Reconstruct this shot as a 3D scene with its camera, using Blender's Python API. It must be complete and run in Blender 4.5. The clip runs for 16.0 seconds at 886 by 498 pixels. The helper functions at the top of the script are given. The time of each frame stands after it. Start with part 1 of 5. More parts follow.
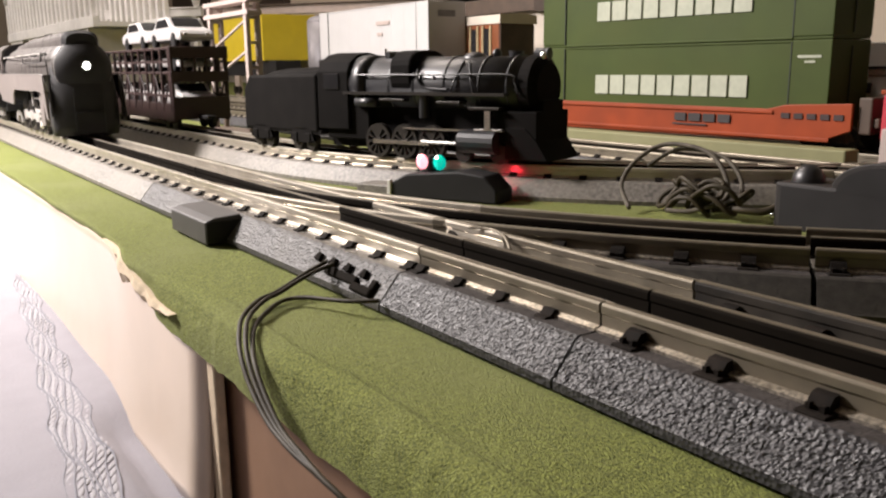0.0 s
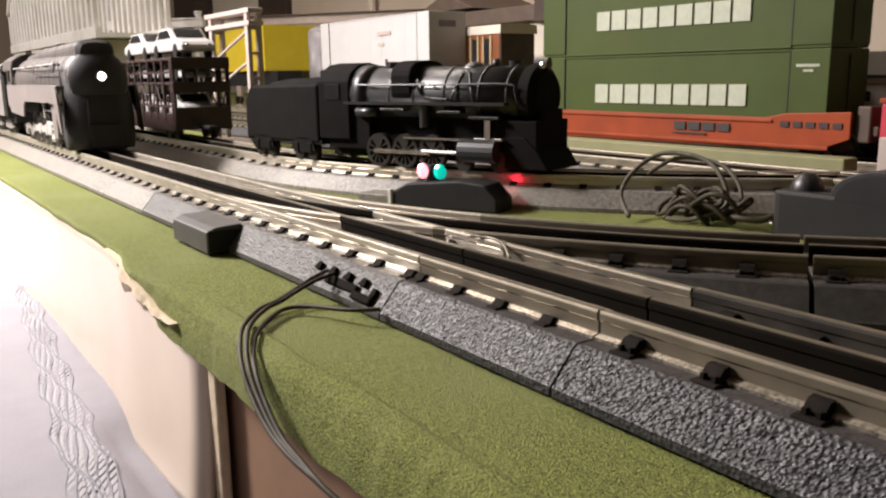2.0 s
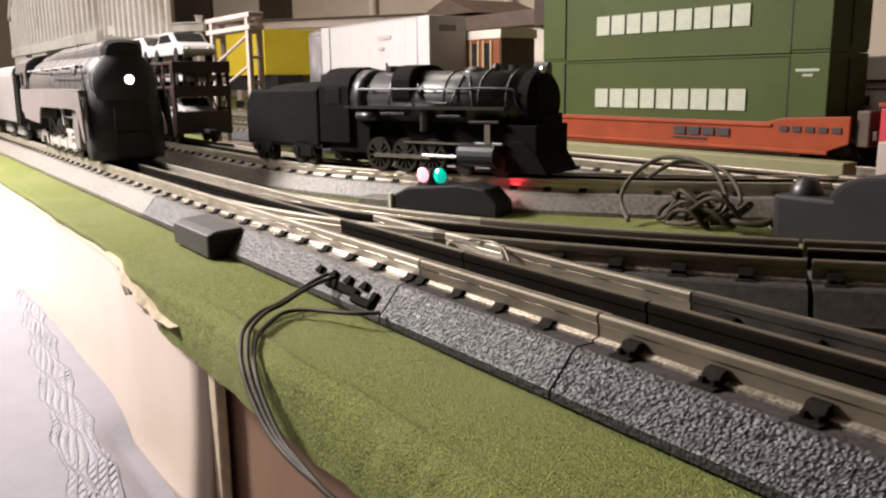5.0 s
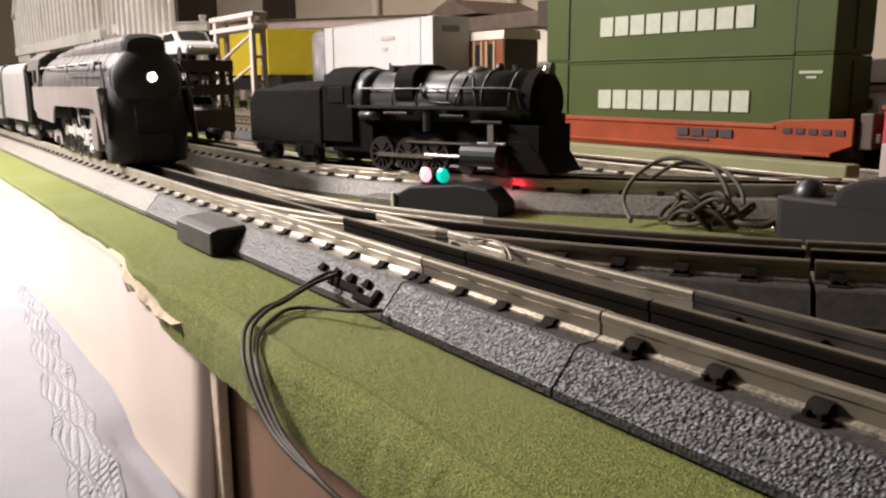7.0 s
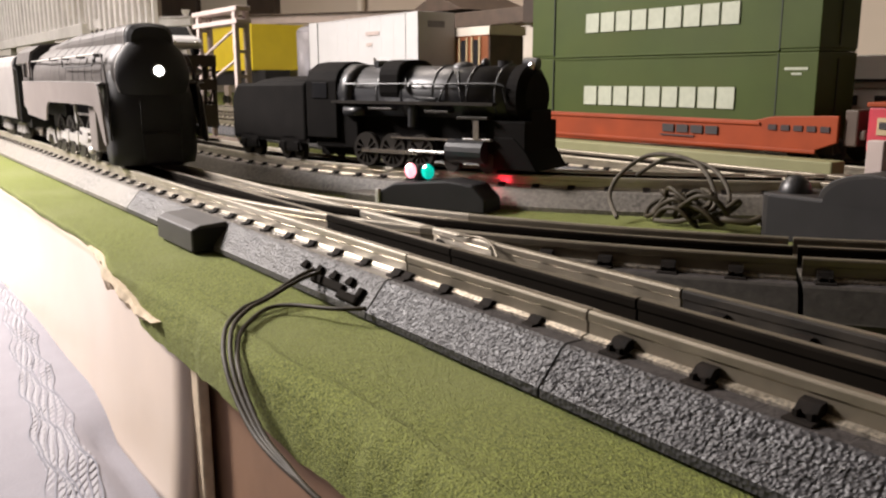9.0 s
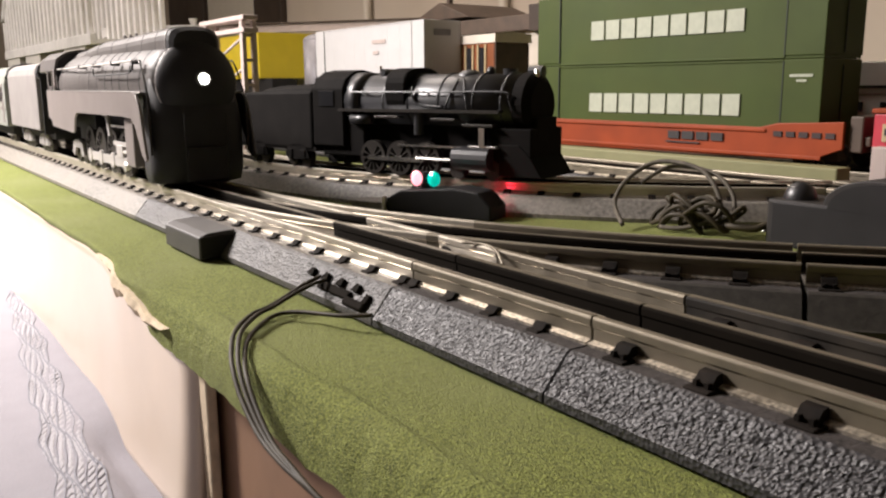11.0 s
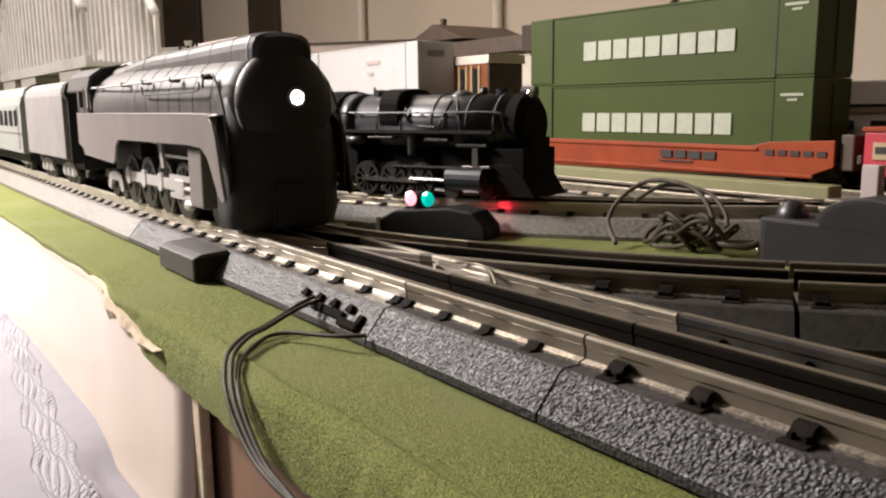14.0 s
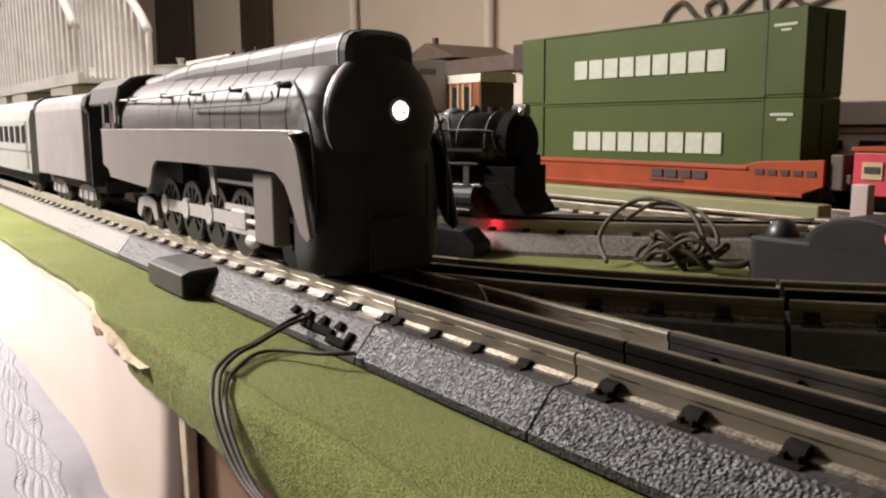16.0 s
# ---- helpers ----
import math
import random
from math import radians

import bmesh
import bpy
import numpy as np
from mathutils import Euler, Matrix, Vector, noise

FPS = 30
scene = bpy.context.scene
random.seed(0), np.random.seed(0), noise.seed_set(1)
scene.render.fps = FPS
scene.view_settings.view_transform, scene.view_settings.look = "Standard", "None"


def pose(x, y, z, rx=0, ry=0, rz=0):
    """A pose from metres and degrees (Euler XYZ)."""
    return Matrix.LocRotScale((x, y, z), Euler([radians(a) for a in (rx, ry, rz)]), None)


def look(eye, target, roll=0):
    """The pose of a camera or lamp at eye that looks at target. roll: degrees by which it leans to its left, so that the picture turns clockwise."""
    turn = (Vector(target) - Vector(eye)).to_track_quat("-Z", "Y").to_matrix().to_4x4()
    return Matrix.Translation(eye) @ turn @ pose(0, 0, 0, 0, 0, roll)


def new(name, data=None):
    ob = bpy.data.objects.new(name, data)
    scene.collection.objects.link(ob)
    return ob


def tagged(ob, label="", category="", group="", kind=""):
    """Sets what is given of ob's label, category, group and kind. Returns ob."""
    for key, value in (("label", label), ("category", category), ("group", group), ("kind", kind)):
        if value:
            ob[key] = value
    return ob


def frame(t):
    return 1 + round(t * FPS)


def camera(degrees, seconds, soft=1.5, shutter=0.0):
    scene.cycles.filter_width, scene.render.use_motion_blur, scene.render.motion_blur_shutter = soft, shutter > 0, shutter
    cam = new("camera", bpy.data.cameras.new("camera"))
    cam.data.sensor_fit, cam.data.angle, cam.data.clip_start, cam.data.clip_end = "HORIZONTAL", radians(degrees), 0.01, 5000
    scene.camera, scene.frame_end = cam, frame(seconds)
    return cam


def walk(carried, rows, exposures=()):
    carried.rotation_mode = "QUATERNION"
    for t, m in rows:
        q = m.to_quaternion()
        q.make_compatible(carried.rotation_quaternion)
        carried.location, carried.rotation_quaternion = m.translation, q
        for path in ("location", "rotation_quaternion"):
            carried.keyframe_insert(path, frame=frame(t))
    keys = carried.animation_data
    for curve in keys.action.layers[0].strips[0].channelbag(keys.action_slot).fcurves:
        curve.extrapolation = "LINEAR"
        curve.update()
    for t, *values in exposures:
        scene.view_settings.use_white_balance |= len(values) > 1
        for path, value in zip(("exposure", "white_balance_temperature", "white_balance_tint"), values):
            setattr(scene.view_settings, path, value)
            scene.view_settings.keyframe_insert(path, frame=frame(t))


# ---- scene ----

# ---------------------------------------------------------------- camera and its walk
cam = camera(55.84, 16.0, soft=2.3)
PATH = [
    (0, -0.0022, 0.0018, 0.0727, 55.17, -12.32, 0.55),
    (0.5, -0.0026, 0.0019, 0.0725, 55.17, -12.24, 0.49),
    (1, -0.0011, 0.0015, 0.0730, 55.20, -11.90, 0.84),
    (1.5, -0.0009, 0.0011, 0.0728, 55.20, -11.79, 0.68),
    (2, -0.0006, 0.0014, 0.0728, 55.25, -11.68, 0.72),
    (2.5, -0.0009, 0.0011, 0.0725, 55.11, -11.81, 0.52),
    (3, -0.0005, 0.0012, 0.0725, 55.19, -11.69, 0.60),
    (3.5, -0.0000, 0.0009, 0.0726, 55.32, -11.60, 0.63),
    (4, -0.0003, 0.0013, 0.0729, 55.21, -11.58, 0.71),
    (6.5, 0.0008, 0.0003, 0.0723, 55.48, -11.16, 0.53),
    (7, 0.0001, 0.0006, 0.0719, 55.46, -11.31, 0.32),
    (7.5, 0.0001, 0.0005, 0.0719, 55.41, -11.36, 0.34),
    (8, 0.0000, -0.0000, 0.0720, 55.48, -11.35, 0.19),
    (8.5, -0.0028, 0.0026, 0.0711, 54.77, -11.65, 0.02),
    (9, -0.0027, 0.0028, 0.0714, 54.48, -11.56, 0.15),
    (11.5, -0.0007, 0.0018, 0.0719, 55.00, -11.00, 0.41),
    (12, -0.0009, 0.0018, 0.0720, 54.99, -10.93, 0.45),
    (12.5, -0.0005, 0.0018, 0.0721, 54.92, -10.72, 0.45),
    (13, -0.0003, 0.0016, 0.0722, 54.90, -10.51, 0.55),
    (13.5, 0.0002, 0.0018, 0.0721, 54.72, -10.01, 0.53),
    (14, -0.0001, 0.0022, 0.0719, 54.54, -9.72, 0.61),
    (14.5, 0.0000, 0.0022, 0.0722, 54.46, -9.54, 0.60),
    (15, 0.0000, 0.0022, 0.0721, 54.24, -9.02, 0.62),
    (15.5, -0.0003, 0.0023, 0.0719, 54.18, -8.64, 0.48),
    (16, -0.0009, 0.0031, 0.0714, 53.99, -8.48, 0.29)
]
walk(cam, [(t, pose(x, y, z, 90 + p, r, w)) for t, x, y, z, w, p, r in PATH])

# ---------------------------------------------------------------- light
world = bpy.data.worlds.new("room_air")
scene.world = world
world.use_nodes = True
world.node_tree.nodes["Background"].inputs[0].default_value = (0.9, 0.82, 0.74, 1)
world.node_tree.nodes["Background"].inputs[1].default_value = 0.02
scene.view_settings.exposure = 0.06


def area(name, eye, target, size, power, colour, spread=180):
    d = bpy.data.lights.new(name, "AREA")
    d.shape, d.size, d.energy, d.color, d.spread = "DISK", size, power, colour, radians(spread)
    ob = new(name, d)
    ob.matrix_world = look(eye, target)
    return ob


area("lamp_light", (-0.98, -0.28, 0.54), (-0.70, 0.09, 0.0), 0.20, 16.5, (1.0, 0.92, 0.89), 160)
area("ceiling_light_near", (-1.60, 0.35, 1.42), (-1.50, 0.30, 0.0), 0.70, 17, (1.0, 0.87, 0.78))
# Unseen fill lamp, added to brighten the bridge and upright faces.
area("far_fill_light", (-2.6, -1.0, 1.30), (-2.4, 0.3, 0.1), 0.45, 35, (1.0, 0.885, 0.81))

# ---------------------------------------------------------------- materials


def material(name, colour, rough=0.6, metal=0.0, var=0.15, scale=60.0, bump=0.0, bscale=400.0, emit=0.0,
             dirt=None, dscale=8.0, kind="noise", coat=0.0, spec=0.5, spread=0.0, bdist=0.001):
    m = bpy.data.materials.new(name)
    m.use_nodes = True
    n, l = m.node_tree.nodes, m.node_tree.links
    b = n["Principled BSDF"]
    tc = n.new("ShaderNodeTexCoord")
    def noise_at(s, detail=4):
        t = n.new("ShaderNodeTexNoise")
        t.inputs["Scale"].default_value, t.inputs["Detail"].default_value = s, detail
        l.new(tc.outputs["Object"], t.inputs["Vector"])
        return t
    fine = noise_at(scale)
    ramp = n.new("ShaderNodeValToRGB")
    lo = [max(0, c * (1 - var)) for c in colour]
    hi = [min(1, c * (1 + var)) for c in colour]
    ramp.color_ramp.elements[0].position, ramp.color_ramp.elements[1].position = 0.3, 0.7
    ramp.color_ramp.elements[0].color, ramp.color_ramp.elements[1].color = (*lo, 1), (*hi, 1)
    l.new(fine.outputs[0], ramp.inputs[0])
    out = ramp.outputs[0]
    if dirt:
        big = noise_at(dscale, 6)
        r2 = n.new("ShaderNodeValToRGB")
        r2.color_ramp.elements[0].position, r2.color_ramp.elements[1].position = 0.45, 0.7
        r2.color_ramp.elements[0].color, r2.color_ramp.elements[1].color = (0, 0, 0, 1), (0.7, 0.7, 0.7, 1)
        l.new(big.outputs[0], r2.inputs[0])
        mix = n.new("ShaderNodeMix")
        mix.data_type = "RGBA"
        l.new(r2.outputs[0], mix.inputs[0])
        l.new(out, mix.inputs[6])
        mix.inputs[7].default_value = (*dirt, 1)
        out = mix.outputs[2]
    if spread:
        info = n.new("ShaderNodeObjectInfo")
        hsv = n.new("ShaderNodeHueSaturation")
        mr = n.new("ShaderNodeMapRange")
        mr.inputs[3].default_value, mr.inputs[4].default_value = 1 - spread, 1 + spread
        l.new(info.outputs["Random"], mr.inputs[0])
        l.new(mr.outputs[0], hsv.inputs["Value"])
        l.new(out, hsv.inputs["Color"])
        out = hsv.outputs[0]
    l.new(out, b.inputs["Base Color"])
    rr = n.new("ShaderNodeMapRange")
    rr.inputs[3].default_value, rr.inputs[4].default_value = max(0.03, rough - 0.08), min(1, rough + 0.08)
    rn = noise_at(scale * 0.35)
    l.new(rn.outputs[0], rr.inputs[0])
    l.new(rr.outputs[0], b.inputs["Roughness"])
    b.inputs["Metallic"].default_value = metal
    b.inputs["Coat Weight"].default_value = coat
    b.inputs["Specular IOR Level"].default_value = spec
    if emit:
        b.inputs["Emission Color"].default_value = (*colour, 1)
        b.inputs["Emission Strength"].default_value = emit
    if bump:
        bp = n.new("ShaderNodeBump")
        bp.inputs["Strength"].default_value, bp.inputs["Distance"].default_value = bump, bdist
        if kind == "voronoi":
            bt = n.new("ShaderNodeTexVoronoi")
            bt.inputs["Scale"].default_value = bscale
            l.new(tc.outputs["Object"], bt.inputs["Vector"])
        else:
            bt = noise_at(bscale)
        l.new(bt.outputs[0], bp.inputs["Height"])
        l.new(bp.outputs[0], b.inputs["Normal"])
    return m


GRASS = material("green_flocked_mat", (0.160, 0.182, 0.040), 0.95, var=0.60, scale=1500, bump=0.9, bscale=1900, dirt=(0.195, 0.212, 0.072), dscale=14)
BALLAST = material("grey_ballast_plastic", (0.036, 0.035, 0.038), 0.46, spec=0.42, var=0.55, scale=800, bump=0.4, bscale=900, kind="voronoi")
# Lighter copy of BALLAST: nearness to the lamp is put into the colour.
BALLASTLIT = material("lit_ballast_plastic", (0.066, 0.063, 0.063), 0.5, spec=0.4, var=0.5, scale=800, bump=0.4, bscale=900, kind="voronoi", dirt=(0.10, 0.094, 0.088), dscale=30)
BEDCURVE = material("smooth_dark_roadbed", (0.040, 0.036, 0.031), 0.7, var=0.25, scale=350, bump=0.15, bscale=900, spec=0.25)
RAILDARK = material("dark_brown_rail_web", (0.018, 0.015, 0.012), 0.65, var=0.4, scale=120, spec=0.2, dirt=(0.050, 0.042, 0.033), dscale=60)
# Dusty roadbed, paler still for lamp glare put into the colour.
LITDUSTBED = material("dusty_lit_roadbed", (0.165, 0.150, 0.132), 0.55, var=0.45, scale=500, bump=0.3, bscale=900, dirt=(0.20, 0.18, 0.15), dscale=25)
BEDTOP = material("grey_roadbed_top", (0.050, 0.044, 0.042), 0.75, spec=0.2, var=0.35, scale=500, bump=0.3, bscale=900)
LIP = material("black_plastic_edge", (0.02, 0.02, 0.022), 0.45)
TIE = material("black_tie_plastic", (0.011, 0.008, 0.006), 0.85, var=0.4, scale=400, spread=0.3, spec=0.15)
RAIL = material("nickel_silver_rail", (0.56, 0.51, 0.43), 0.32, metal=0.6, var=0.08, scale=150, dirt=(0.40, 0.35, 0.28), dscale=40)
RAILBLACK = material("blackened_centre_rail", (0.009, 0.007, 0.005), 0.8, var=0.2, spec=0.04)
# Dull rail; weaker light away from the lamp is put into its colour.
RAILDIM = material("dull_dimmed_rail", (0.195, 0.170, 0.128), 0.45, metal=0.55, var=0.12, scale=150, dirt=(0.145, 0.122, 0.092), dscale=50)
FOOTOLD = material("dull_rail_foot", (0.56, 0.51, 0.43), 0.36, metal=0.8, var=0.6, scale=900, dirt=(0.20, 0.17, 0.13), dscale=260)
ROD = material("polished_rod_metal", (0.62, 0.59, 0.56), 0.38, metal=0.45, var=0.08, scale=200)
BUMPER = material("charcoal_bumper_plastic", (0.030, 0.027, 0.026), 0.6, var=0.2, spec=0.25, bump=0.1, bscale=700)
FOOT = material("bright_rail_foot", (0.66, 0.62, 0.55), 0.34, metal=1.0, var=0.15, scale=200, dirt=(0.40, 0.35, 0.29), dscale=60)
BOXGREY = material("dark_grey_box_plastic", (0.060, 0.056, 0.054), 0.55, var=0.15, bump=0.1, bscale=700)
BOXDARK = material("black_box_plastic", (0.013, 0.012, 0.013), 0.6, var=0.2, spec=0.25)
WIRE = material("dark_wire_insulation", (0.030, 0.022, 0.010), 0.6, var=0.3, scale=120, spec=0.3)
WIREGREY = material("grey_cable_insulation", (0.095, 0.082, 0.064), 0.65, var=0.4, scale=120, spec=0.2)
FASCIA = material("tan_hardboard_fascia", (0.66, 0.54, 0.43), 0.30, var=0.05, scale=30, bump=0.02, bscale=200, dirt=(0.70, 0.60, 0.50), dscale=9, coat=0.35)
RAWBOARD = material("brown_board_underside", (0.20, 0.112, 0.064), 0.7, var=0.2, scale=25, bump=0.2, bscale=120)
FOAM = material("torn_foam_edge", (0.55, 0.45, 0.32), 0.9, var=0.15, scale=200, bump=0.4, bscale=300)
CLOTH = material("white_quilted_cloth", (0.72, 0.69, 0.68), 0.9, var=0.06, scale=40, bump=0.2, bscale=500)
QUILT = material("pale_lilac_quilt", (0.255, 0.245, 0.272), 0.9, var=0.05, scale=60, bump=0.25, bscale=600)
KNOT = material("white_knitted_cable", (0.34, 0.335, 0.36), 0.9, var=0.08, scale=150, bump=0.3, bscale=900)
GREYCORD = material("grey_braided_cord", (0.20, 0.20, 0.23), 0.9, var=0.1, scale=200)
LOCO = material("satin_black_loco_paint", (0.076, 0.067, 0.062), 0.5, var=0.25, scale=80, dirt=(0.092, 0.083, 0.077), dscale=30)
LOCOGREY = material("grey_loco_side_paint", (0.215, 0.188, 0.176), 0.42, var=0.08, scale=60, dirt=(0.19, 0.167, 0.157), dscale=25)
TENDERGREY = material("pale_grey_tender_paint", (0.24, 0.222, 0.212), 0.45, var=0.1, scale=60, dirt=(0.20, 0.185, 0.176), dscale=25)
# Matt black, with the shade of the unlit front put into the colour.
FRONT = material("matt_black_shaded_front", (0.026, 0.025, 0.026), 0.6, var=0.2, scale=60, spec=0.25)
SEAM = material("dark_panel_seam", (0.012, 0.012, 0.012), 0.6)
CHROME = material("bright_steel_rod", (0.75, 0.73, 0.70), 0.25, metal=1.0, var=0.05)
TRUCK = material("pale_grey_truck_casting", (0.34, 0.32, 0.31), 0.42, metal=0.2, var=0.15, scale=200)
PAN = material("dusty_track_pan", (0.085, 0.075, 0.064), 0.5, var=0.4, scale=300, spec=0.4, dirt=(0.13, 0.115, 0.098), dscale=40)
WHEEL = material("dark_steel_wheel", (0.040, 0.035, 0.031), 0.4, metal=0.5, var=0.15)
LAMP = material("lit_headlight", (1.0, 0.97, 0.92), 0.3, emit=9)
COACH = material("pale_green_coach_paint", (0.25, 0.258, 0.232), 0.4, var=0.05, scale=50)
OLDLOCO = material("glossy_black_casting", (0.014, 0.014, 0.016), 0.40, var=0.2, scale=60, spec=0.65)
TENDERBLACK = material("matt_black_tender_paint", (0.007, 0.006, 0.0055), 0.75, var=0.25, scale=60, spec=0.06)
CONT = material("green_container_paint", (0.041, 0.061, 0.0080), 0.6, var=0.10, scale=40, spec=0.25, dirt=(0.049, 0.064, 0.0080), dscale=18)
CONTDARK = material("dark_container_gap", (0.012, 0.02, 0.01), 0.7)
WHITEINK = material("white_printed_ink", (0.38, 0.40, 0.31), 0.6, var=0.08, scale=200)
ORANGE = material("orange_well_car_paint", (0.27, 0.043, 0.008), 0.55, var=0.12, scale=60, spec=0.25, dirt=(0.19, 0.031, 0.007), dscale=20)
BLACKINK = material("black_printed_ink", (0.02, 0.015, 0.015), 0.6)
PALEGREEN = material("pale_green_painted_strip", (0.205, 0.20, 0.095), 0.7, var=0.08, scale=60, dirt=(0.235, 0.225, 0.115), dscale=15)
WHITECAR = material("white_container_paint", (0.54, 0.53, 0.53), 0.45, var=0.03, scale=40)
WHITEPLASTIC = material("white_car_plastic", (0.80, 0.79, 0.77), 0.5, var=0.03, scale=40)
YELLOW = material("yellow_container_paint", (0.62, 0.47, 0.02), 0.45, var=0.05, scale=40)
CABOOSE = material("orange_brown_caboose_paint", (0.22, 0.065, 0.02), 0.5, var=0.1)
BROWN = material("dark_brown_roof", (0.07, 0.045, 0.03), 0.6, var=0.2)
CREAM = material("cream_trim_paint", (0.42, 0.32, 0.18), 0.55, var=0.06)
SILVER = material("silver_painted_bridge", (0.80, 0.79, 0.78), 0.4, metal=0.0, var=0.06, dirt=(0.6, 0.59, 0.58), dscale=12)
STONE = material("pale_pier_stone", (0.62, 0.60, 0.57), 0.7, var=0.06)
GANTRY = material("pale_pink_grey_tower", (0.46, 0.38, 0.35), 0.55, var=0.08)
TANK = material("grey_tank_metal", (0.20, 0.19, 0.20), 0.5, metal=0.3)
RACK = material("dark_red_brown_rack", (0.030, 0.014, 0.013), 0.5, var=0.2)
TOYCAR = material("silver_toy_car_paint", (0.60, 0.58, 0.57), 0.3, metal=0.3, var=0.04)
WALL = material("beige_wall_paint", (0.52, 0.44, 0.36), 0.85, var=0.04, scale=6, bump=0.05, bscale=150, dirt=(0.55, 0.48, 0.41), dscale=1.3)
CEIL = material("white_ceiling_paint", (0.72, 0.69, 0.64), 0.9, var=0.03, scale=8)
FLOOR = material("brown_carpet", (0.20, 0.16, 0.13), 0.95, var=0.2, scale=120, bump=0.4, bscale=500)
DARKWOOD = material("dark_brown_door_wood", (0.045, 0.030, 0.022), 0.5, var=0.25, scale=12)
TRIM = material("pale_trim_paint", (0.60, 0.54, 0.46), 0.6, var=0.04)
REDLENS = material("lit_red_lens", (1.0, 0.36, 0.42), 0.15, emit=1.8)
GREENLENS = material("lit_green_lens", (0.0, 0.50, 0.40), 0.15, emit=0.9)
REDLAMP = material("lit_red_bumper_lamp", (1.0, 0.05, 0.10), 0.2, emit=5)
REDGLOW = material("added_red_glow", (1.0, 0.03, 0.07), 0.2, emit=60)
REDCAR = material("red_freight_car_paint", (0.45, 0.03, 0.05), 0.45, var=0.08)
GLASS = material("dark_window_glass", (0.02, 0.02, 0.022), 0.12)

# ---------------------------------------------------------------- mesh helpers


def part(name, bm, mat, parent=None, label="", at=None, smooth=False, top=None):
    me = bpy.data.meshes.new(name)
    bmesh.ops.recalc_face_normals(bm, faces=bm.faces)
    bm.to_mesh(me)
    bm.free()
    if smooth:
        for p in me.polygons:
            p.use_smooth = True
    me.materials.append(mat)
    if top:                                       # the flat shelf on top has a finish of its own
        me.materials.append(top)
        for p in me.polygons:
            if p.normal.z > 0.97 and p.center.z > 0.0105:
                p.material_index = 1
    ob = new(name, me)
    if parent:
        ob.parent = parent
    if at is not None:
        ob.matrix_basis = at
    if label:
        ob["label"] = label
    return ob


def again(ob, parent, at):
    o = ob.copy()
    scene.collection.objects.link(o)
    o.parent = parent
    o.matrix_basis = at
    return o


def thing(name, label, category, at=None, group="", kind=""):
    ob = new(name)
    ob.empty_display_size = 0.01
    if at is not None:
        ob.matrix_basis = at
    return tagged(ob, label, category, group, kind)


def box(x0, x1, y0, y1, z0, z1, bevel=0.0, bm=None, seg=2):
    own = bm is None
    b = bmesh.new()
    bmesh.ops.create_cube(b, size=1, matrix=Matrix.Translation(((x0 + x1) / 2, (y0 + y1) / 2, (z0 + z1) / 2)) @ Matrix.Diagonal((x1 - x0, y1 - y0, z1 - z0, 1)))
    if bevel:
        bmesh.ops.bevel(b, geom=b.edges[:], offset=bevel, segments=seg, affect="EDGES", profile=0.5)
    if own:
        return b
    join(bm, b)
    return bm


def join(bm, b):
    me = bpy.data.meshes.new("tmp")
    b.to_mesh(me)
    b.free()
    bm.from_mesh(me)
    bpy.data.meshes.remove(me)


def cyl(p, q, r, r2=None, seg=16, bm=None, caps=True):
    own = bm is None
    b = bmesh.new()
    p, q = Vector(p), Vector(q)
    d = q - p
    m = Matrix.Translation((p + q) / 2) @ d.to_track_quat("Z", "Y").to_matrix().to_4x4()
    bmesh.ops.create_cone(b, segments=seg, radius1=r, radius2=r if r2 is None else r2, depth=d.length, cap_ends=caps, matrix=m)
    if own:
        return b
    join(bm, b)
    return bm


def ball(c, rx, ry, rz, seg=16, bm=None):
    own = bm is None
    b = bmesh.new()
    bmesh.ops.create_uvsphere(b, u_segments=seg, v_segments=seg // 2 + 2, radius=1, matrix=Matrix.Translation(c) @ Matrix.Diagonal((rx, ry, rz, 1)))
    if own:
        return b
    join(bm, b)
    return bm


def prism(outline, a0, a1, axis="y", bevel=0.0, bm=None):
    """A solid from an outline in the plane square to the axis, from a0 to a1."""
    own = bm is None
    b = bmesh.new()
    put = {"y": lambda u, v, a: (u, a, v), "x": lambda u, v, a: (a, u, v), "z": lambda u, v, a: (u, v, a)}[axis]
    lo = [b.verts.new(put(u, v, a0)) for u, v in outline]
    hi = [b.verts.new(put(u, v, a1)) for u, v in outline]
    b.faces.new(lo)
    b.faces.new(hi[::-1])
    for i in range(len(lo)):
        j = (i + 1) % len(lo)
        b.faces.new((lo[i], lo[j], hi[j], hi[i]))
    bmesh.ops.recalc_face_normals(b, faces=b.faces)
    if bevel:
        bmesh.ops.bevel(b, geom=b.edges[:], offset=bevel, segments=2, affect="EDGES", profile=0.5)
    if own:
        return b
    join(bm, b)
    return bm


def sweep(profile, path, closed=True, bm=None):
    """A profile of (across, up) carried along a path of (x, y, z, heading)."""
    own = bm is None
    b = bmesh.new()
    rings = []
    for x, y, z, h in path:
        nx, ny = -math.sin(h), math.cos(h)
        rings.append([b.verts.new((x + u * nx, y + u * ny, z + v)) for u, v in profile])
    k = len(profile)
    for r0, r1 in zip(rings, rings[1:]):
        for i in range(k if closed else k - 1):
            j = (i + 1) % k
            b.faces.new((r0[i], r0[j], r1[j], r1[i]))
    if closed:
        b.faces.new(rings[0])
        b.faces.new(rings[-1][::-1])
    if own:
        return b
    join(bm, b)
    return bm


